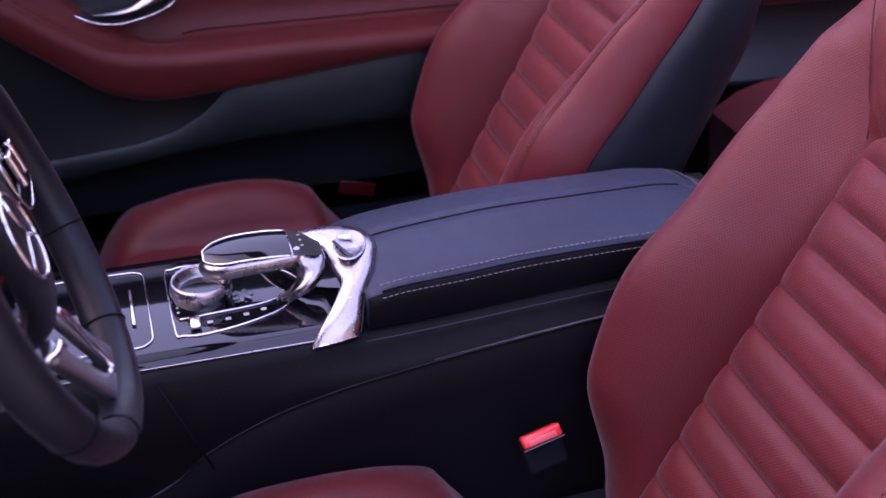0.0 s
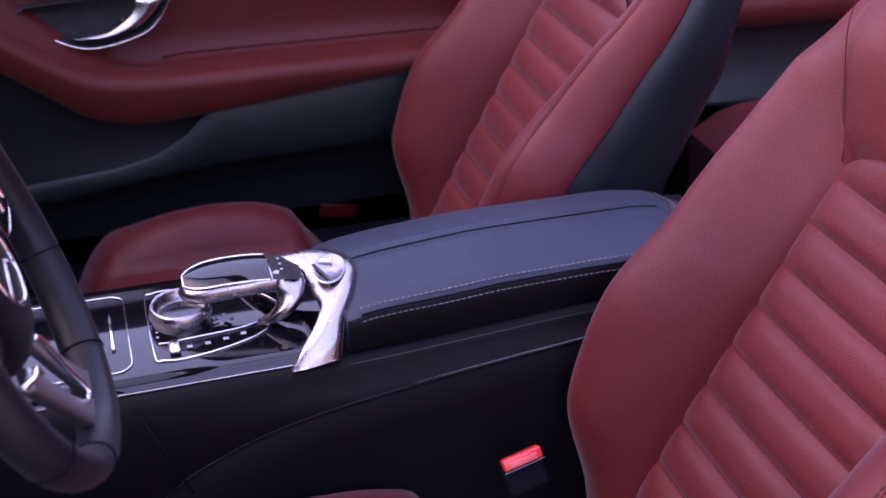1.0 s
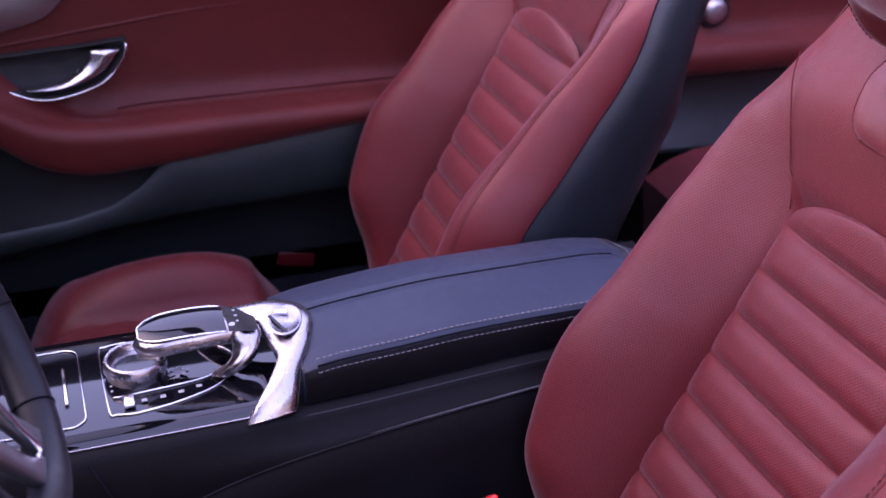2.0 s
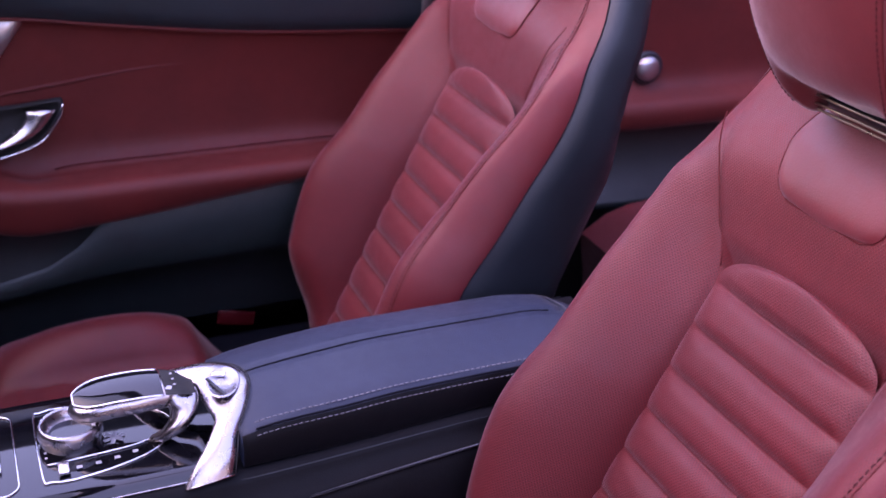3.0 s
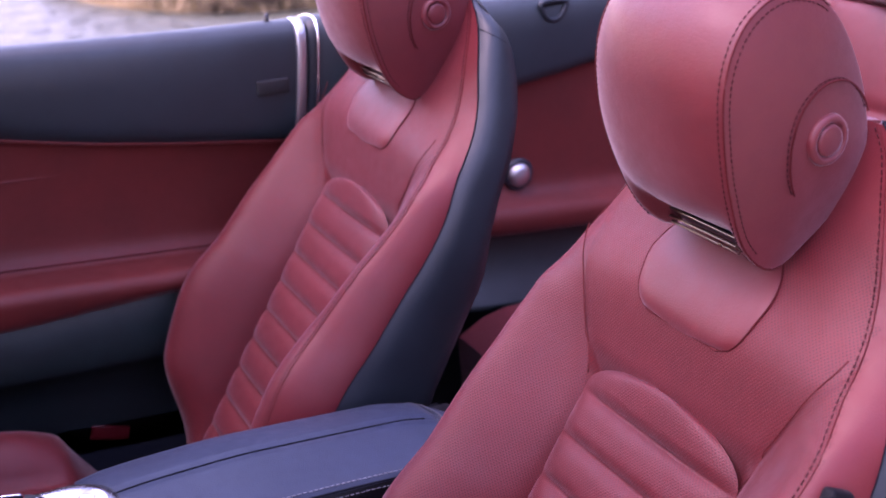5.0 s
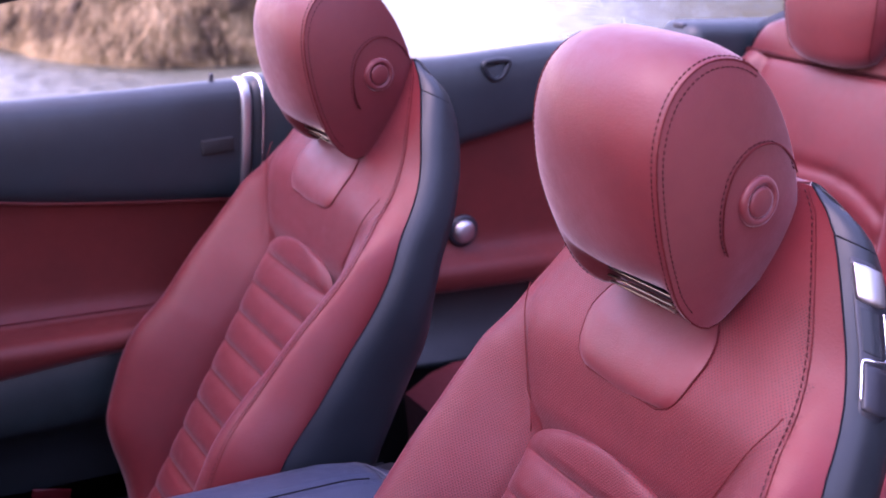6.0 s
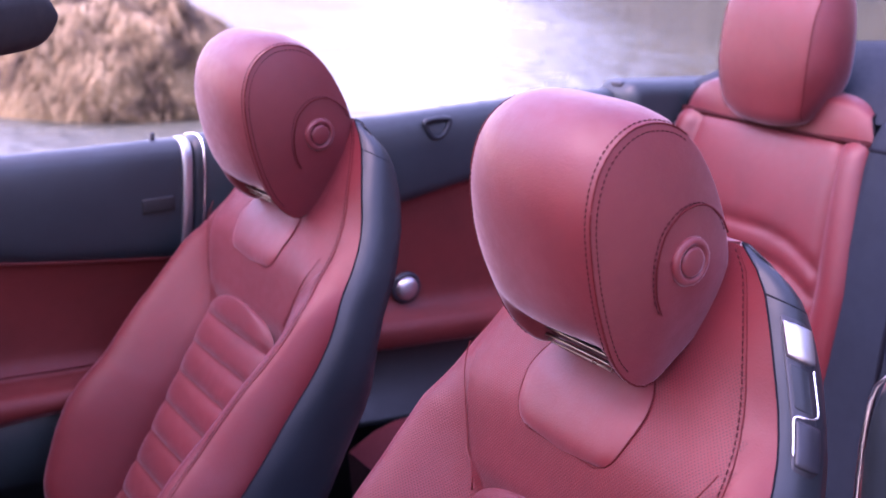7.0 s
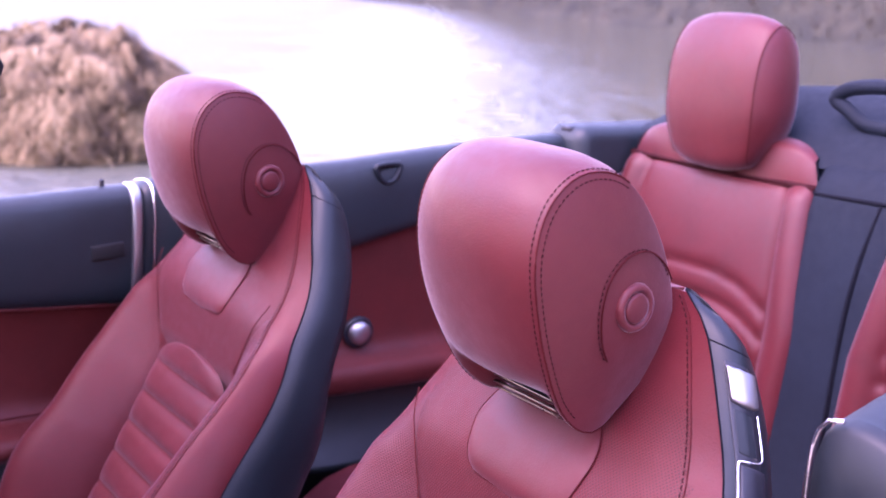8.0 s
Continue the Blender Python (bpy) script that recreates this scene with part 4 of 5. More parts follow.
def door_handle():
    sill = [(-0.092, 0.654), (-0.071, 0.640), (-0.041, 0.617), (0.001, 0.598), (0.046, 0.598), (0.104, 0.6165), (0.136, 0.653), (0.143, 0.674)]
    head = [(0.139, 0.680), (0.079, 0.675), (0.011, 0.672), (-0.077, 0.6675)]
    cx, cz = 0.04, 0.645
    pts = [Vector((x, 0, z)) for x, z in sill + head]
    pts = [p for a, b in zip(pts, pts[1:] + pts[:1]) for p in (a, a.lerp(b, 0.33), a.lerp(b, 0.67))]
    rows = [[Vector((cx + (p.x - cx) * k, y, cz + (p.z - cz) * k)) for p in pts] for k, y in ((1.03, 0.672), (1.0, 0.658), (0.965, 0.656), (0.94, 0.664), (0.8, 0.674), (0.02, 0.676))]
    v, f = grid(rows, closed=True, flip=True)
    bowl = place("handle_bowl", make("handle_bowl", v, f), M_PITCH, door, "black recessed handle bowl")
    tube("bowl_trim", curve_points([(x, 0.6555, z) for x, z in sill], 60), 0.0017, M_CHROME, bowl, "chrome rim", up=(0, 1, 0))
    inner = curve_points([(-0.0125, 0, 0.6185), (0.040, 0, 0.6224), (0.0714, 0, 0.6387), (0.0848, 0, 0.6543), (0.0876, 0, 0.6695)], 26)
    outer = curve_points([(-0.0125, 0, 0.6170), (0.0385, 0, 0.6127), (0.0905, 0, 0.6269), (0.1159, 0, 0.6464), (0.132, 0, 0.6667)], 26)
    rows = [[Vector((a.x + (b.x - a.x) * w, y, a.z + (b.z - a.z) * w)) for w, y in ((0, 0.664), (0, 0.650), (0.10, 0.645), (0.40, 0.642), (0.55, 0.641), (0.85, 0.645), (1, 0.651), (1, 0.664))] for a, b in zip(inner, outer)]
    v, f = grid(rows, cap=True)
    place("pull_lever", make("pull_lever", v, f), M_LEVER, bowl, "polished chrome pull lever")
    rbox("switch_panel", (0.13, 0.030, 0.050), (-0.120, 0.652, 0.615), M_PITCH, door, 0.008, turn=(0, 26, 0))
    for k in range(3):
        rbox("window_switch", (0.024, 0.014, 0.010), (-0.150 + 0.027 * k, 0.634, 0.636 - 0.013 * k), M_CHROME, door, 0.003, turn=(0, 26, 0))


door_handle()
# raised sweep of the lower door and the map pocket
v, f = grid([[Vector((x, y, z)) for y, z in ((0.640, t), (0.636, t - 0.006), (0.640, b), (0.66, b - 0.01))] for x, t, b in [(-0.40, 0.37, 0.335), (-0.14, 0.385, 0.345), (0.02, 0.397, 0.365), (0.09, 0.412, 0.375), (0.14, 0.440, 0.38), (0.172, 0.470, 0.383), (0.20, 0.484, 0.385), (0.48, 0.510, 0.392), (0.728, 0.528, 0.405)]])
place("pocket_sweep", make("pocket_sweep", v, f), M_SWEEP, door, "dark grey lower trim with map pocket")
rbox("door_reflector", (0.066, 0.004, 0.026), (0.395, 0.686, 0.240), Mat("dull_red_reflector", (0.06, 0.004, 0.005), 0.3).m, door, 0.003, turn=(0, 13, 0), label="dull red reflector")


# ---- rear side panels ----
def rear_side(name, side, label, start):
    sidep = thing(name, label, "side panel", kind="structure")
    top = [(0.76, 0.948), (1.115, 0.977), (1.32, 0.995), (1.75, 1.020), (2.0, 1.03)]
    low = [(0.76, 0.762), (1.0, 0.79), (1.12, 0.82), (1.27, 0.855), (1.55, 0.93), (2.0, 1.0)]
    yy = [(0.75, 0.640), (0.85, 0.615), (1.0, 0.590), (1.14, 0.575), (2.0, 0.555)]

    def pad(x):
        t, b, y = interp(x, top), interp(x, low), interp(x, yy)
        return [(side * a, z) for a, z in smooth_section([(y + 0.10, t - 0.012), (y + 0.06, t - 0.002), (y + 0.028, t), (y + 0.008, t - 0.010), (y, t - 0.04), (y, (t + b) / 2), (y + 0.006, b + 0.01), (y + 0.016, b)], 20)]

    def red(x):
        b, y = interp(x, low), interp(x, yy)
        return [(side * a, z) for a, z in smooth_section([(y + 0.016, b), (y + 0.024, b - 0.008), (y + 0.026, 0.72), (y + 0.022, 0.635), (y + 0.004, 0.612), (y - 0.02, 0.598), (y - 0.026, 0.58), (y - 0.022, 0.556), (y - 0.006, 0.548), (y + 0.03, 0.546)], 30)]
    xr = span(start, 1.95, 40)
    fl = side < 0
    along("top_pad", xr, pad, M_PAD, sidep, "dark blue-grey soft pad", flip=fl)
    along("side_insert", xr, red, M_DOORRED, sidep, "red leather insert with rolled arm ledge", flip=fl)
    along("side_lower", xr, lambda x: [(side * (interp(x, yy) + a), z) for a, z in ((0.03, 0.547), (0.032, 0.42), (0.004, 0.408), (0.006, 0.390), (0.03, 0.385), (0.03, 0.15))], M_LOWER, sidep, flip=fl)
    along("outer_skin", xr, lambda x: [(side * a, z) for a, z in ((interp(x, yy) + 0.10, interp(x, top) - 0.012), (0.80, interp(x, top) - 0.04), (0.87, 0.8), (0.885, 0.6), (0.87, 0.35), (0.84, 0.2), (0.62, 0.2))], M_BLACK, sidep, flip=fl)
    face = [(y, z) for y, z in pad(start)] + [(side * a, z) for a, z in ((interp(start, yy) + 0.02, 0.60), (interp(start, yy) + 0.03, 0.25), (0.84, 0.25), (0.88, 0.5), (0.86, 0.80), (0.80, interp(start, top) - 0.04))]
    my, mz = side * (interp(start, yy) + 0.06), 0.80
    rows = [[Vector((start - dx, my + (y - my) * k, mz + (z - mz) * k)) for y, z in face] for k, dx in ((1.0, 0.0), (0.985, 0.010), (0.94, 0.018), (0.6, 0.022), (0.02, 0.022))]
    v, f = grid(rows, closed=True, flip=fl)
    place("front_end", make("front_end", v, f), M_SHELL, sidep, "rounded blue-grey end cap")
    lead = 0.002 if side > 0 else 0.016
    end = [Vector((start - lead, y - side * 0.002, z)) for y, z in (pad(start) if side > 0 else pad(start)[5:])]
    tube("bright_edge", end, 0.0024, M_CHROME, sidep, "thin chrome edge", up=(1, 0, 0), n=8)
    ky = side * (0.575 + 0.022)
    turned("knob_ring", [(0.020, 0.0), (0.030, 0.001), (0.031, 0.006), (0.027, 0.010), (0.022, 0.008)], (1.14, ky, 0.656), M_BLACK, sidep, (-0.05, -side, 0), 40)
    turned("speaker_knob", [(0.0, 0.021), (0.012, 0.0205), (0.019, 0.018), (0.0225, 0.012), (0.0225, 0.0)], (1.14, ky, 0.656), M_BAR, sidep, (-0.05, -side, 0), 40, "satin silver round knob")
    hy = side * 0.577
    loop = [(1.147, 0.972), (1.212, 0.975), (1.212, 0.953), (1.198, 0.934), (1.180, 0.928), (1.162, 0.934), (1.148, 0.952)]
    pts = curve_points([(1.180 + (x - 1.180) * 0.7, hy - side * 0.004, 0.958 + (z - 0.955) * 0.7) for x, z in loop], 50, True)
    tube("belt_hook", pts, 0.005, M_SHELL, sidep, "grey moulded belt guide loop", closed=True, up=(0, 1, 0))
    cx, cz = 1.180, 0.955
    # flat dark disc painting the shadow inside the loop
    v, f = grid([[Vector((cx + (p.x - cx) * k, hy + side * 0.001 - side * 0.001, cz + (p.z - cz) * k)) for p in pts] for k in (0.8, 0.01)], closed=True, flip=not fl)
    place("hook_shadow_disc", make("hook_shadow_disc", v, f), M_CARPET, sidep)
    rbox("corner_pad", (0.40, 0.115, 0.34), (1.79, side * 0.575, 0.862), M_PAD, sidep, 0.03, 4)
    rbox("belt_outlet", (0.05, 0.03, 0.012), (1.62, side * 0.575, 1.024), M_BLACK, sidep, 0.004)
    return sidep


rear_side("side_panel_far", 1, "dark padded rear side panel with red leather insert and silver knob", 0.765)
rear_side("side_panel_near", -1, "dark padded rear side panel with red leather insert", 0.880)


# ---- rear seats ----
def rear_head(t):
    """Distance from the middle and size of the rear headrest's section, t from 0 at the middle to 1 at the tip of the domed side."""
    if t < 0.62:
        return 0.103 * t / 0.62, 1 - 0.13 * (t / 0.62) ** 2.8
    q = 1 - (t - 0.62) / 0.38
    return 0.103 + 0.025 * (1 - q**2.2), 0.87 * max(q, 0.001)


def rear_seat(name, yc, label):
    s = thing(name, label, "car seat", (0, yc, 0), group="rear seats")

    def x_at(z):
        return interp(z, [(0.30, 1.60), (0.55, 1.645), (0.80, 1.682), (0.93, 1.71), (1.0, 1.735), (1.06, 1.76)])
    half = 0.232
    rows, uvs = [], []
    for z in span(0.42, 0.985, 70):
        row = []
        for k in range(49):
            a = -1 + k / 24
            b = abs(a)
            edge = max(0, (b - 0.93) / 0.07)
            arch = 0.808 - 0.05 * (b / 0.71) ** 3
            if b < 0.71:
                ph = ((arch - z) / 0.052) % 1
                n = 0.002 + (0.009 * (1 - abs(2 * ph - 1) ** 3) if z < arch else 0.006 + 0.004 * min(1, (z - arch) / 0.02))
                n -= 0.006 * math.exp(-((b - 0.71) / 0.025) ** 2)
            else:
                n = 0.022 * max(0.0, math.sin(math.pi * min(1, (b - 0.71) / 0.29))) ** 0.7 + 0.003
            top = max(0, (z - 0.965) / 0.02)
            n -= 0.02 * edge**2 + 0.012 * top**2
            wide = half + 0.038 * min(1, (0.985 - z) / 0.25)
            row.append(Vector((x_at(z) - n, a * wide, z)))
            uvs.append((a * half, z))
        rows.append(row)
    v, f = grid(rows)
    place("rear_backrest", make("rear_backrest", v, f, uvs), M_RED, s, "red leather backrest with ribbed centre")
    rows = []
    for t in span(0, 1, 12):
        z, x = 0.983 + 0.085 * math.sin(t * math.pi / 2), x_at(0.985) - 0.012 + 0.03 * (1 - math.cos(t * math.pi / 2)) + 0.16 * max(0, t - 0.6) / 0.4
        w = half - 0.006 - 0.056 * t**1.6
        rows.append([Vector((x + 0.012 * abs(a) ** 6, a * w, z - 0.02 * abs(a) ** 8)) for a in span(-1, 1, 25)])
    v, f = grid(rows)
    place("shoulder_roll", make("shoulder_roll", v, f), M_RED, s, "red leather shoulder roll")
    # thick dark tube painting the shade in the crease under the shoulder roll
    tube("shoulder_crease_shade", [Vector((x_at(0.983) - 0.006, y, 0.983)) for y in span(-0.224, 0.224, 12)], 0.0068, M_THREAD, s, n=6)
    for sg in (-1, 1):
        tube("shoulder_piping", [r[0 if sg < 0 else -1] + Vector((-0.001, sg * 0.001, 0)) for r in rows], 0.0022, M_DARKSEAM, s, n=6)
    # headrest
    prof = [(1.690, 0.995), (1.672, 1.04), (1.664, 1.11), (1.672, 1.195), (1.70, 1.250), (1.74, 1.264), (1.785, 1.225), (1.80, 1.13), (1.79, 1.05), (1.75, 1.0)]
    ring = curve_points([(x, 0, z) for x, z in prof], 48, True)
    rows = []
    for t in span(-1, 1, 45):
        y, k = math.copysign(rear_head(abs(t))[0], t), rear_head(abs(t))[1]
        rows.append([Vector((1.735 + (p.x - 1.735) * (0.06 + 0.94 * k), y * (1 - 0.16 * max(0, (1.10 - 1.125 - (p.z - 1.125) * k) / 0.1) ** 1.5), 1.125 + (p.z - 1.125) * k * 1.04)) for p in ring])
    v, f = grid(rows, closed=True, cap=True)
    head = place("rear_headrest", make("rear_headrest", v, f), M_RED, s, "rounded red leather headrest")
    head.location = (0, -0.005, 0)
    for sg in (-1, 1):
        wide, k = rear_head(0.62)
        line = [Vector((1.735 + (p.x - 1.735) * (0.06 + 0.94 * k) - 0.0006, sg * wide * (1 - 0.16 * max(0, (1.10 - 1.125 - (p.z - 1.125) * k) / 0.1) ** 1.5), 1.125 + (p.z - 1.125) * k * 1.04)) for p in ring[:26]]
        tube("headrest_seam", line, 0.0010, M_SEAM, head, n=6)
    rows = [[Vector((x, y, z)) for y in span(-0.236, 0.236, 9)] for x, z in zip(span(0.99, 1.62, 14), [0.385, 0.415, 0.428, 0.432, 0.432, 0.430, 0.428, 0.426, 0.424, 0.42, 0.418, 0.415, 0.412, 0.41])]
    v, f = grid(rows, flip=True)
    place("rear_cushion", make("rear_cushion", v, f), M_RED, s, "red leather rear cushion")
    v, f = grid([[Vector((1.0 - 0.012 * (z > 0.35), y, z)) for y in span(-0.236, 0.236, 9)] for z in (0.12, 0.30, 0.386)])
    place("cushion_front", make("cushion_front", v, f), M_RED, s)
    return s


rear_seat("back_bench_seat", 0.285, "red leather rear seat with rounded headrest before the dark deck")
rear_seat("back_bench_seat", -0.345, "red leather rear seat with rounded headrest before the dark deck")
middle = thing("rear_centre_panel", "dark padded centre panel between the rear seats", "seat panel")
v, f = grid([[Vector((interp(z, [(0.40, 1.60), (0.55, 1.632), (0.80, 1.668), (0.93, 1.692), (1.010, 1.716), (1.024, 1.735), (1.044, 1.775)]) + 0.035 * abs(a) ** 8, a * 0.106 - 0.032, z)) for a in span(-1, 1, 13)] for z in span(0.40, 1.044, 28)])
place("centre_pad", make("centre_pad", v, f), M_CANVAS, middle)
tube("centre_seam", [Vector((1.7065 + 0.035 * (abs(y + 0.032) / 0.106) ** 8, y, 0.980 - 0.04 * y)) for y in span(-0.125, 0.062, 16)], 0.0044, M_DARKSEAM, middle, n=6)
tube("centre_fold", curve_points([(1.7065, -0.081, 0.980), (1.683, -0.069, 0.88), (1.664, -0.066, 0.778), (1.643, -0.072, 0.623), (1.622, -0.078, 0.5)], 24), 0.0044, M_DARKSEAM, middle, n=6)

deck = thing("roof_deck", "dark soft-top cover and parcel deck behind the rear seats", "deck", kind="structure")
rows = []
for x in span(1.74, 2.30, 24):
    t = (x - 1.74) / 0.56
    rows.append([Vector((x, y, 1.0 + 0.125 * min(1, t / 0.3) ** 0.6 * (1 - (abs(y) / 0.62) ** 6) - 0.10 * max(0, t - 0.6) ** 1.5 + 0.02 * (1 - abs(y) / 0.6))) for y in span(-0.66, 0.66, 33)])
v, f = grid(rows)
place("deck_cover", make("deck_cover", v, f), M_CANVAS, deck)
v, f = grid([[Vector((1.752, y, z + (0.012 * (1 - abs(y) / 0.6) + 0.022 * (1 - (abs(y) / 0.62) ** 6) if z == 1.0 else 0))) for y in span(-0.60, 0.60, 25)] for z in (0.30, 0.70, 1.0)])
place("deck_front", make("deck_front", v, f), M_CANVAS, deck)
hoop = [(0.101, 1.133), (0.080, 1.151), (0.04, 1.160), (0.005, 1.163), (-0.05, 1.164), (-0.10, 1.158), (-0.125, 1.13), (-0.10, 1.10), (-0.05, 1.092), (-0.006, 1.093), (0.037, 1.097), (0.075, 1.118)]
tube("roll_bar_cap", curve_points([(1.80, y, z) for y, z in hoop], 60, True), 0.013, M_CANVAS, deck, "black roll bar hoop", closed=True, up=(1, 0, 0))

# ---- driver's belt tongue ----
belt = thing("belt_tongue", "black belt tongue resting against the driver seat bolster", "belt tongue")
rbox("tongue_grip", (0.030, 0.014, 0.055), (0.690, -0.612, 0.756), M_SOFTBLACK, belt, 0.005, turn=(-8, 22, 0))
rbox("belt_webbing", (0.045, 0.002, 0.34), (0.735, -0.640, 0.62), M_CARPET, belt, 0.0008, turn=(-6, 22, 0))

# ---- interior mirror ----
mirror = thing("rear_view_mirror", "black interior rear view mirror with rounded housing", "mirror")
end, axisv = Vector((0.347, 0.0, 1.197)), Vector((0.80, 0.58, 0.06)).normalized()
rows = []
for t in [0.5 - 0.5 * math.cos(math.pi * q) for q in span(0, 1, 32)]:
    d = 0.24 * t
    k = max(0.0, 1 - abs(2 * t - 1) ** 12) ** 0.5
    p = end - axisv * d
    q = Vector((0.58, -0.80, 0)).normalized()
    rows.append([p + q * (0.016 * math.cos(a)) + Vector((0, 0, 1)) * (0.030 * max(k, 0.02) * math.copysign(abs(math.sin(a)) ** 0.7, math.sin(a))) for a in (2 * math.pi * j / 20 for j in range(20))])
v, f = grid(rows, closed=True, cap=True)
place("mirror_housing", make("mirror_housing", v, f), M_PITCH, mirror)
tube("mirror_stalk", [end - axisv * 0.12 + Vector((0, 0, 0.02)), Vector((0.13, -0.03, 1.345))], 0.012, M_BLACK, mirror, n=10, up=(0, 1, 0))

# ---- car shell: floor, dashboard, sills ----
floor_ob = tagged(rbox("floor", (2.9, 1.66, 0.06), (0.75, 0, 0.12), M_CARPET, None, 0.01), "black carpeted car floor", "floor", kind="structure")
dash = thing("dashboard", "dark lower dashboard closing the footwell", "dashboard", kind="structure")
v, f = grid([[Vector((x, y, z)) for x, z in ((-0.80, 0.15), (-0.62, 0.30), (-0.42, 0.42), (-0.36, 0.60), (-0.36, 0.80), (-0.48, 0.92), (-0.85, 0.95))] for y in span(-0.70, 0.70, 12)], flip=True)
place("dash_body", make("dash_body", v, f), M_BLACK, dash)
for s in (-1, 1):
    sill = tagged(rbox("sill", (2.6, 0.14, 0.14), (0.6, s * 0.77, 0.20), M_BLACK, None, 0.02), "black door sill", "sill", kind="structure")

# ---- windscreen frame that carries the mirror, and the open driver's door ----
screen = thing("windscreen_frame", "dark windscreen frame with header rail above the dashboard", "windscreen frame", kind="structure")
for s in (-1, 1):
    tube("pillar", curve_points([(-0.72, s * 0.70, 0.94), (-0.40, s * 0.64, 1.14), (-0.05, s * 0.58, 1.31), (0.08, s * 0.54, 1.335)], 20), 0.028, M_BLACK, screen, n=12)
tube("header_rail", curve_points([(0.08, -0.54, 1.335), (0.11, -0.25, 1.35), (0.12, 0.0, 1.352), (0.11, 0.25, 1.35), (0.08, 0.54, 1.335)], 24), 0.030, M_BLACK, screen, n=12)
mg2 = bpy.data.materials.new("tinted_glass")
mg2.use_nodes = True
gn, gl = mg2.node_tree.nodes, mg2.node_tree.links
gn.remove(gn["Principled BSDF"])
clear, shine, both = gn.new("ShaderNodeBsdfTransparent"), gn.new("ShaderNodeBsdfGlossy"), gn.new("ShaderNodeMixShader")
clear.inputs["Color"].default_value = (0.56, 0.60, 0.58, 1)
shine.inputs["Roughness"].default_value = 0.02
both.inputs[0].default_value = 0.05
gl.new(clear.outputs[0], both.inputs[1])
gl.new(shine.outputs[0], both.inputs[2])
gl.new(both.outputs[0], gn["Material Output"].inputs["Surface"])
sides = [curve_points([(-0.72, s * 0.70, 0.94), (-0.40, s * 0.64, 1.14), (-0.05, s * 0.58, 1.31), (0.08, s * 0.54, 1.335)], 10) for s in (-1, 1)]
v, f = grid([[a.lerp(b, q) + Vector((-0.10 * (1 - (2 * q - 1) ** 2) * (1 - i / 9), 0, 0.015 * (1 - (2 * q - 1) ** 2))) for q in span(0, 1, 13)] for i, (a, b) in enumerate(zip(*sides))])
place("windscreen", make("windscreen", v, f), mg2, screen, "tinted curved windscreen glass")
door_2 = thing("door_2", "open driver's door with red leather panel and dark top pad", "car door", (-0.66, -0.80, 0), kind="structure")
door_2.rotation_euler = (0, 0, radians(-66))
rows = [[Vector((x, y, z)) for y, z in ((0.0, 0.20), (0.05, 0.24), (0.055, 0.52), (0.075, 0.55), (0.075, 0.585), (0.045, 0.60), (0.04, 0.76), (0.06, 0.79), (0.065, 0.90), (0.03, 0.925), (-0.05, 0.91), (-0.11, 0.80), (-0.13, 0.55), (-0.09, 0.20))] for x in span(0.0, 1.28, 12)]
for name, a, b, material, words in (("door_lower", 1, 4, M_LOWER, "dark lower door plastic"), ("door_insert", 3, 7, M_DOORRED, "red leather insert"), ("top_pad", 6, 11, M_PAD, "dark blue-grey soft top pad")):
    v, f = grid([r[a:b] for r in rows])
    place(name, make(name, v, f), material, door_2, words)
v, f = grid([r[10:] + r[:2] for r in rows], cap=False)
place("outer_skin", make("outer_skin", v, f), M_BLACK, door_2)

# ---- outside: shore, water, reeds, far bank, added unseen slope behind the camera ----
WATER_Z = -0.30


def shore_height(x, y):
    d = math.hypot((x - 0.8) * 0.55, y + 0.8)
    bank = max(0.0, x * 0.984 - y * 0.16 - 31 - 6 * noise.noise(Vector((x * 0.02, y * 0.02, 0))))
    # unseen extra height of the bank, added so its reflection darkens the right-hand water
    tall = 1.0 + 44 * min(1.0, max(0.0, (74 - y) / 14)) ** 1.5
    near = 0.0 if d < 3.2 else -0.9 * min(1, (d - 3.2) / 3) ** 1.0
    # unseen slope behind the camera, added to block low sky light on the car
    rear_blocker = min(1.0, max(0.0, (-5.0 - y) / 6)) * max(0.0, 1 - abs(x) / 260)
    slope = rear_blocker * (0.9 + min(11.0, 0.27 * max(0.0, -5.0 - y)) * (1 + 0.25 * noise.noise(Vector((x * 0.06, y * 0.06, 4)))))
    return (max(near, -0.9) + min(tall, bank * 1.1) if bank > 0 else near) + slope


mg = Mat("shore_earth", (0.15, 0.12, 0.08), 0.9)
earth = mg.ramp(mg.noise(0.9, 6, 0.65), [(0.34, (0.010, 0.011, 0.005)), (0.5, (0.022, 0.022, 0.010)), (0.68, (0.048, 0.042, 0.022))])
# unseen pale ground near the car, added to bounce light up onto its sides
bounce_gravel = mg.ramp(mg.noise(22, 5, 0.7), [(0.3, (0.30, 0.24, 0.17)), (0.7, (0.48, 0.39, 0.29))])
apart = mg.add("VectorMath")
apart.operation = "DISTANCE"
mg.l.new(mg.coords(), apart.inputs[0])
apart.inputs[1].default_value = (0, -24, 0)
mg.to("Base Color", mg.mix(mg.ramp(mg.math("DIVIDE", apart.outputs["Value"], 100.0), [(0.27, (0, 0, 0)), (0.29, (1, 1, 1))]), bounce_gravel, earth))
mg.to("Normal", mg.bump(mg.noise(5, 6, 0.7), 0.12, 0.8))
M_GROUND = mg.m
grid_x = [-400, -250, -150, -90, -60, -40] + [-30 + 1.6 * k for k in range(70)] + [90, 120, 160, 220, 300, 420]
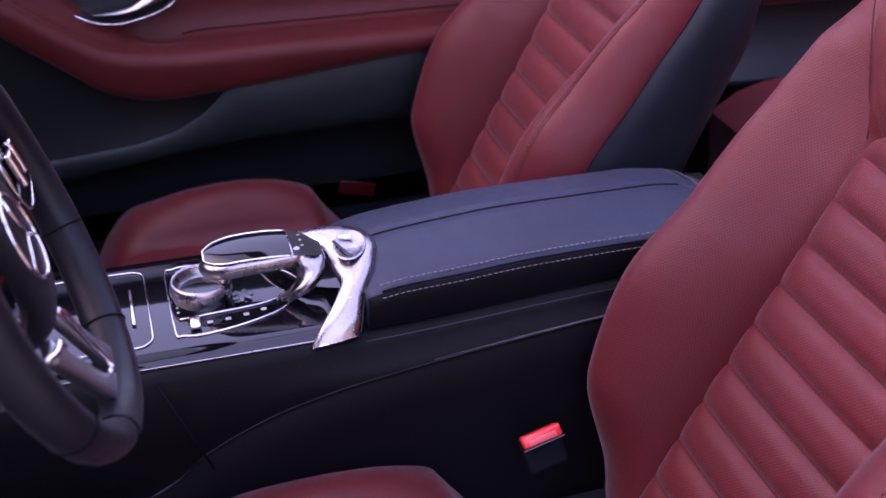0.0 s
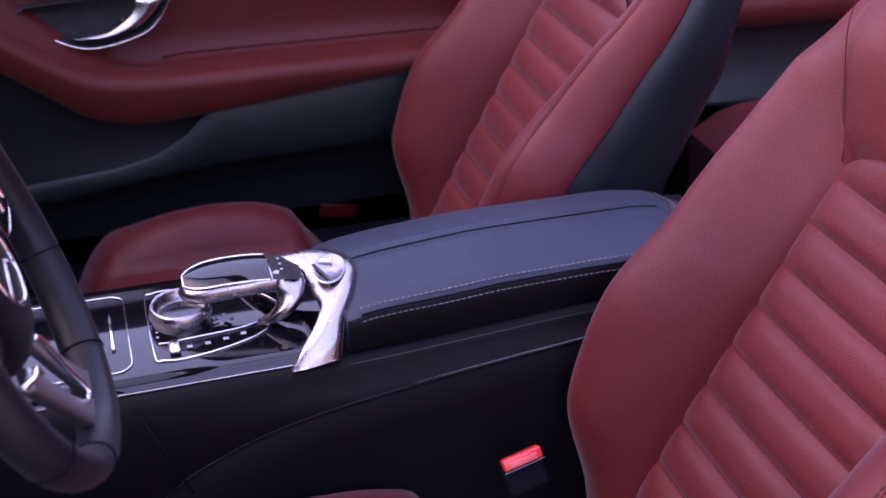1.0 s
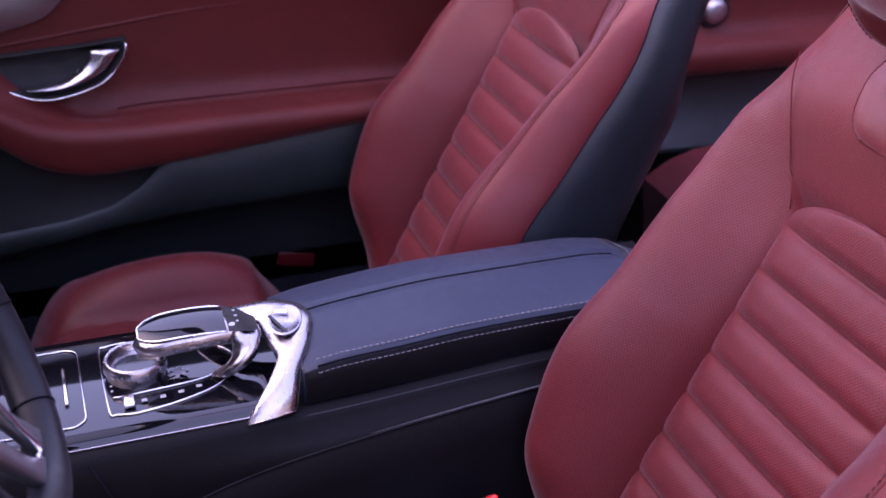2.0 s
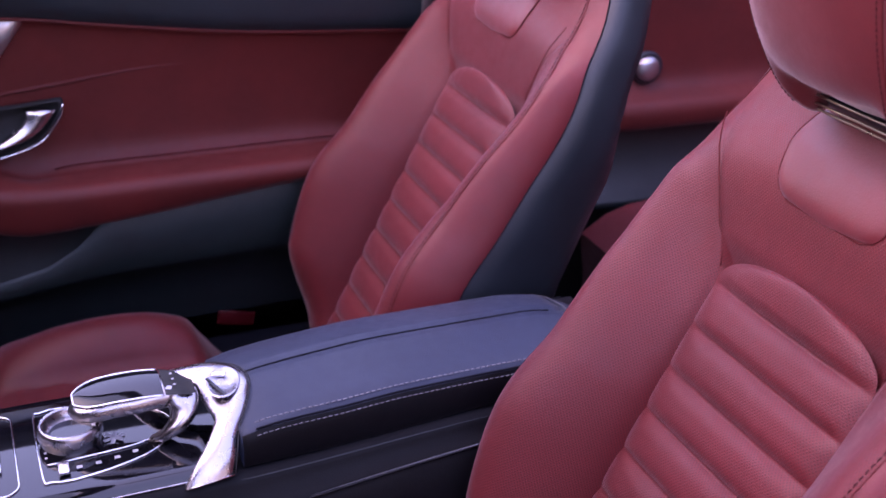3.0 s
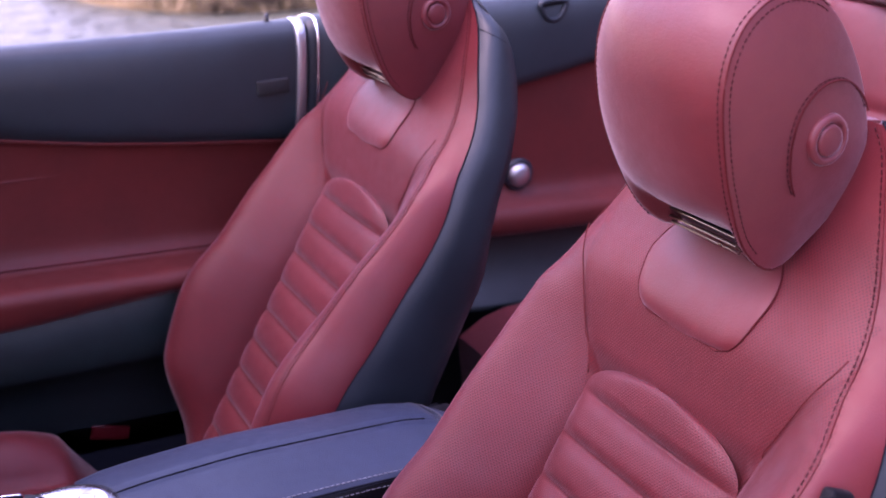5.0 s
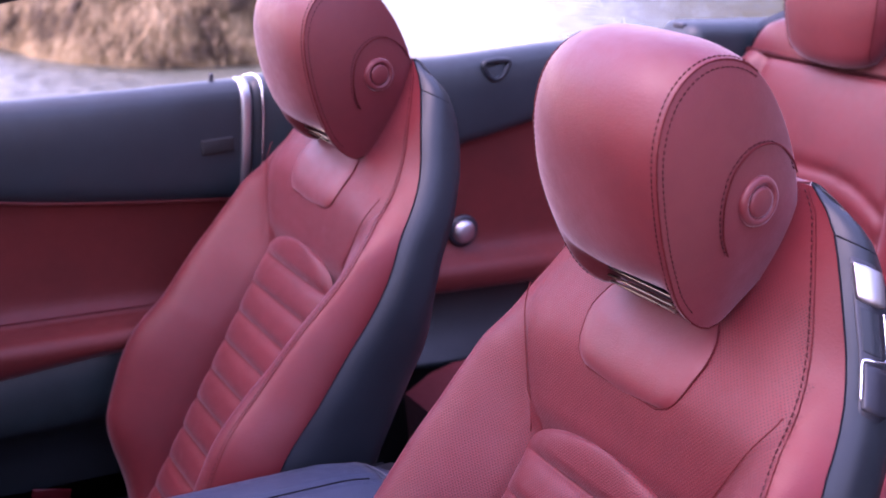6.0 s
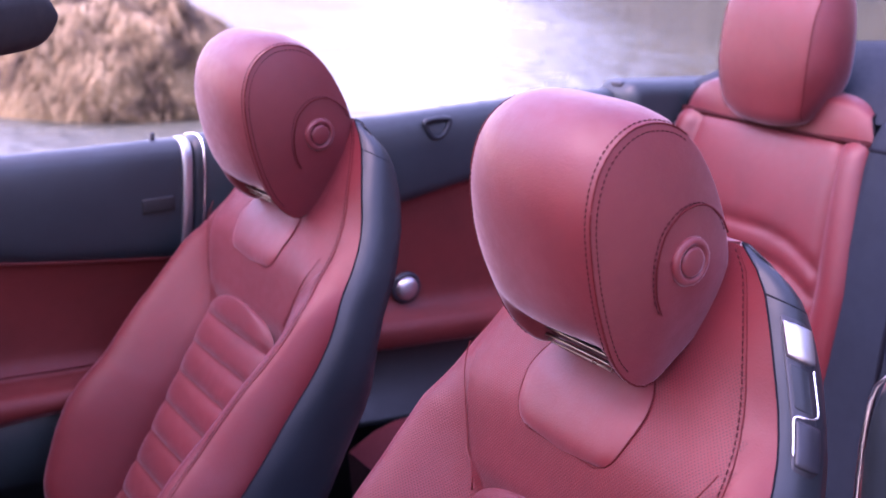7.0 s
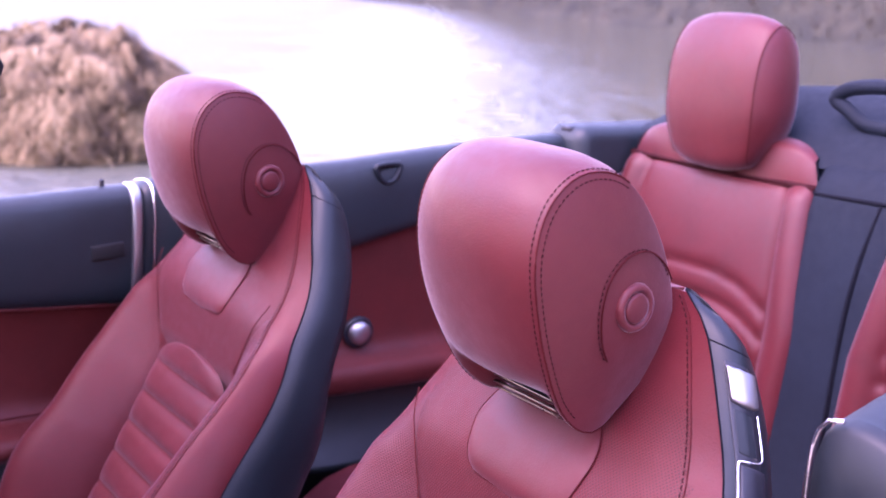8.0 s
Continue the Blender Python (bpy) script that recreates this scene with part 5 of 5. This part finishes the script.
grid_y = [-300, -150, -80, -60, -50, -45, -40, -35, -30, -25, -20, -15, -12.5, -10, -8, -7] + [-6 + 1.2 * k for k in range(70)] + [85, 100, 130, 180, 260, 400]
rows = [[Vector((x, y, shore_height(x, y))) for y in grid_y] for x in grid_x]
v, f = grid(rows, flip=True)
tagged(place("ground", make("ground", v, f), M_GROUND), "earthy shore and far bank with dry grass, plus added unseen rear slope and pale ground", "ground", kind="structure")

mw = Mat("lake_water", (0.10, 0.085, 0.045), 0.06)
mw.set("IOR", 1.7)
co = mw.add("Mapping")
mw.l.new(mw.coords(), co.inputs[0])
co.inputs["Scale"].default_value = (1.0, 1.0, 1.0)
wave = mw.noise(3.0, 3, 0.5, co.outputs[0])
swell = mw.noise(0.35, 3, 0.5, co.outputs[0])
split = mw.add("SeparateXYZ")
mw.l.new(mw.coords(), split.inputs[0])
lee = mw.math("SUBTRACT", mw.math("MULTIPLY", split.outputs[0], 0.83), mw.math("MULTIPLY", split.outputs[1], 0.56))
lee = mw.math("ADD", mw.math("DIVIDE", lee, 10.0), mw.math("MULTIPLY", mw.math("SUBTRACT", mw.noise(0.5, 2), 0.5), 0.5))
ruffle = mw.ramp(mw.math("ADD", lee, 0.5), [(0.25, (1, 1, 1)), (1.1, (0.45, 0.45, 0.45))])       # ruffled open water, calmer under the bank
mw.to("Roughness", mw.math("MULTIPLY", mw.math("SUBTRACT", ruffle, 0.43), 0.95))
chop = mw.bump(mw.math("MULTIPLY", wave, ruffle), 0.15, 1.0, mw.bump(swell, 0.06, 0.5))
mw.to("Normal", chop)
mw.to("Base Color", mw.ramp(mw.noise(0.25, 4), [(0.35, (0.062, 0.066, 0.040)), (0.65, (0.095, 0.098, 0.062))]))
M_WATER = mw.m
v, f = grid([[Vector((x, y, WATER_Z)) for y in (-300, -50, 0, 50, 400)] for x in (-400, -50, 0, 50, 420)], flip=True)
tagged(place("water", make("water", v, f, smooth=False), M_WATER), "bright rippled lake reflecting a pale sky", "water", kind="structure")

mr = Mat("dry_reed", (0.42, 0.30, 0.16), 0.85)
geo = mr.add("NewGeometry")
straw = mr.ramp(geo.outputs["Random Per Island"], [(0.0, (0.14, 0.094, 0.046)), (0.35, (0.23, 0.160, 0.080)), (0.7, (0.30, 0.215, 0.115)), (1.0, (0.38, 0.285, 0.165))])
# noise multiplies the straw: shaded gaps and sunlit tufts painted into the colour
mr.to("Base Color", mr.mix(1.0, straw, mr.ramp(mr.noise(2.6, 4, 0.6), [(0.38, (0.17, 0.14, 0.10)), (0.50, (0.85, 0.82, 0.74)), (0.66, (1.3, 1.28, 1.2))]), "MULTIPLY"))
M_REED = mr.m
mb = Mat("bank_grass", (0.16, 0.11, 0.06), 0.9)
mb.to("Base Color", mb.ramp(mb.add("NewGeometry").outputs["Random Per Island"], [(0.0, (0.014, 0.010, 0.006)), (0.5, (0.034, 0.025, 0.015)), (1.0, (0.085, 0.062, 0.040))]))
M_BANKGRASS = mb.m


def mound_height(u, w, height):
    r = min(1.0, math.hypot(u, w))
    lump = 0.24 * noise.noise(Vector((u * 2.6, w * 2.6, 3.0))) + 0.24 * noise.noise(Vector((u * 6, w * 6, 8.0))) + 0.12 * noise.noise(Vector((u * 13, w * 13, 5.0)))
    return height * ((1 - r**3.4) ** 0.55 + lump * (1 - r**4)) - 0.1


def tussock(name, centre, axes, height, count, seed, label):
    """Dry tussock: a lumpy mound thatched with short drooping blades."""
    rng = random.Random(seed)
    rings, sides = 40, 130
    rows = []
    for i in range(rings + 1):
        r = max(0.001, i / rings)
        row = []
        for k in range(sides):
            a = 2 * math.pi * k / sides
            u, w = r * math.cos(a), r * math.sin(a)
            edge = 1 + 0.12 * noise.noise(Vector((math.cos(a) * 1.7, math.sin(a) * 1.7, 1.0)))
            row.append(Vector((centre[0] + axes[0] * u * edge, centre[1] + axes[1] * w * edge, WATER_Z + mound_height(u, w, height))))
        rows.append(row)
    verts, faces = grid(rows, closed=True)
    for k in range(count):
        a, r = rng.random() * 2 * math.pi, math.sqrt(rng.random()) * 0.99
        u, w = r * math.cos(a), r * math.sin(a)
        p0 = Vector((centre[0] + axes[0] * u, centre[1] + axes[1] * w, WATER_Z + mound_height(u, w, height)))
        tuft = noise.noise(Vector((u * 5, w * 5, 20.0)))
        turn = a + rng.gauss(0, 0.7)
        long = rng.uniform(0.08, 0.20) * (1 + tuft)
        wide = rng.uniform(0.006, 0.014)
        d, sd = Vector((math.cos(turn), math.sin(turn), 0)), Vector((-math.sin(turn), math.cos(turn), 0)) * wide
        o = len(verts)
        for t in (0, 0.4, 0.75, 1.0):
            p = p0 + d * (long * t) + Vector((0, 0, long * (0.75 * t - 1.15 * t * t)))
            verts += [p - sd * (1 - 0.8 * t), p + sd * (1 - 0.8 * t)]
        faces += [(o + 2 * i, o + 2 * i + 1, o + 2 * i + 3, o + 2 * i + 2) for i in range(3)]
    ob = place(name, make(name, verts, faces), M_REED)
    return tagged(ob, label, "reeds", kind="stuff")


def bank_grass(name, count, seed, label):
    rng = random.Random(seed)
    verts, faces = [], []
    while len(verts) < count * 6:
        bx, by = rng.uniform(30, 60), rng.uniform(5, 80)
        ground = shore_height(bx, by)
        if ground < WATER_Z + 0.02:
            continue
        a, h = rng.random() * 2 * math.pi, rng.uniform(0.3, 0.9)
        d, sd = Vector((math.cos(a), math.sin(a), 0)), Vector((-math.sin(a), math.cos(a), 0)) * rng.uniform(0.02, 0.05)
        o = len(verts)
        for t in (0, 0.6, 1.0):
            p = Vector((bx, by, ground - 0.03)) + d * (h * 0.7 * t * t) + Vector((0, 0, h * (t - 0.4 * t**3)))
            verts += [p - sd * (1 - 0.8 * t), p + sd * (1 - 0.8 * t)]
        faces += [(o, o + 1, o + 3, o + 2), (o + 2, o + 3, o + 5, o + 4)]
    ob = place(name, make(name, verts, faces), M_BANKGRASS)
    return tagged(ob, label, "grass", kind="stuff")


tussock("reed_mound", (3.33, 9.62), (1.42, 1.62), 0.98, 30000, 4, "dry tan reed tussock rising from the bright water")
bank_grass("bank_grass", 12000, 9, "dry brown grass along the far bank")
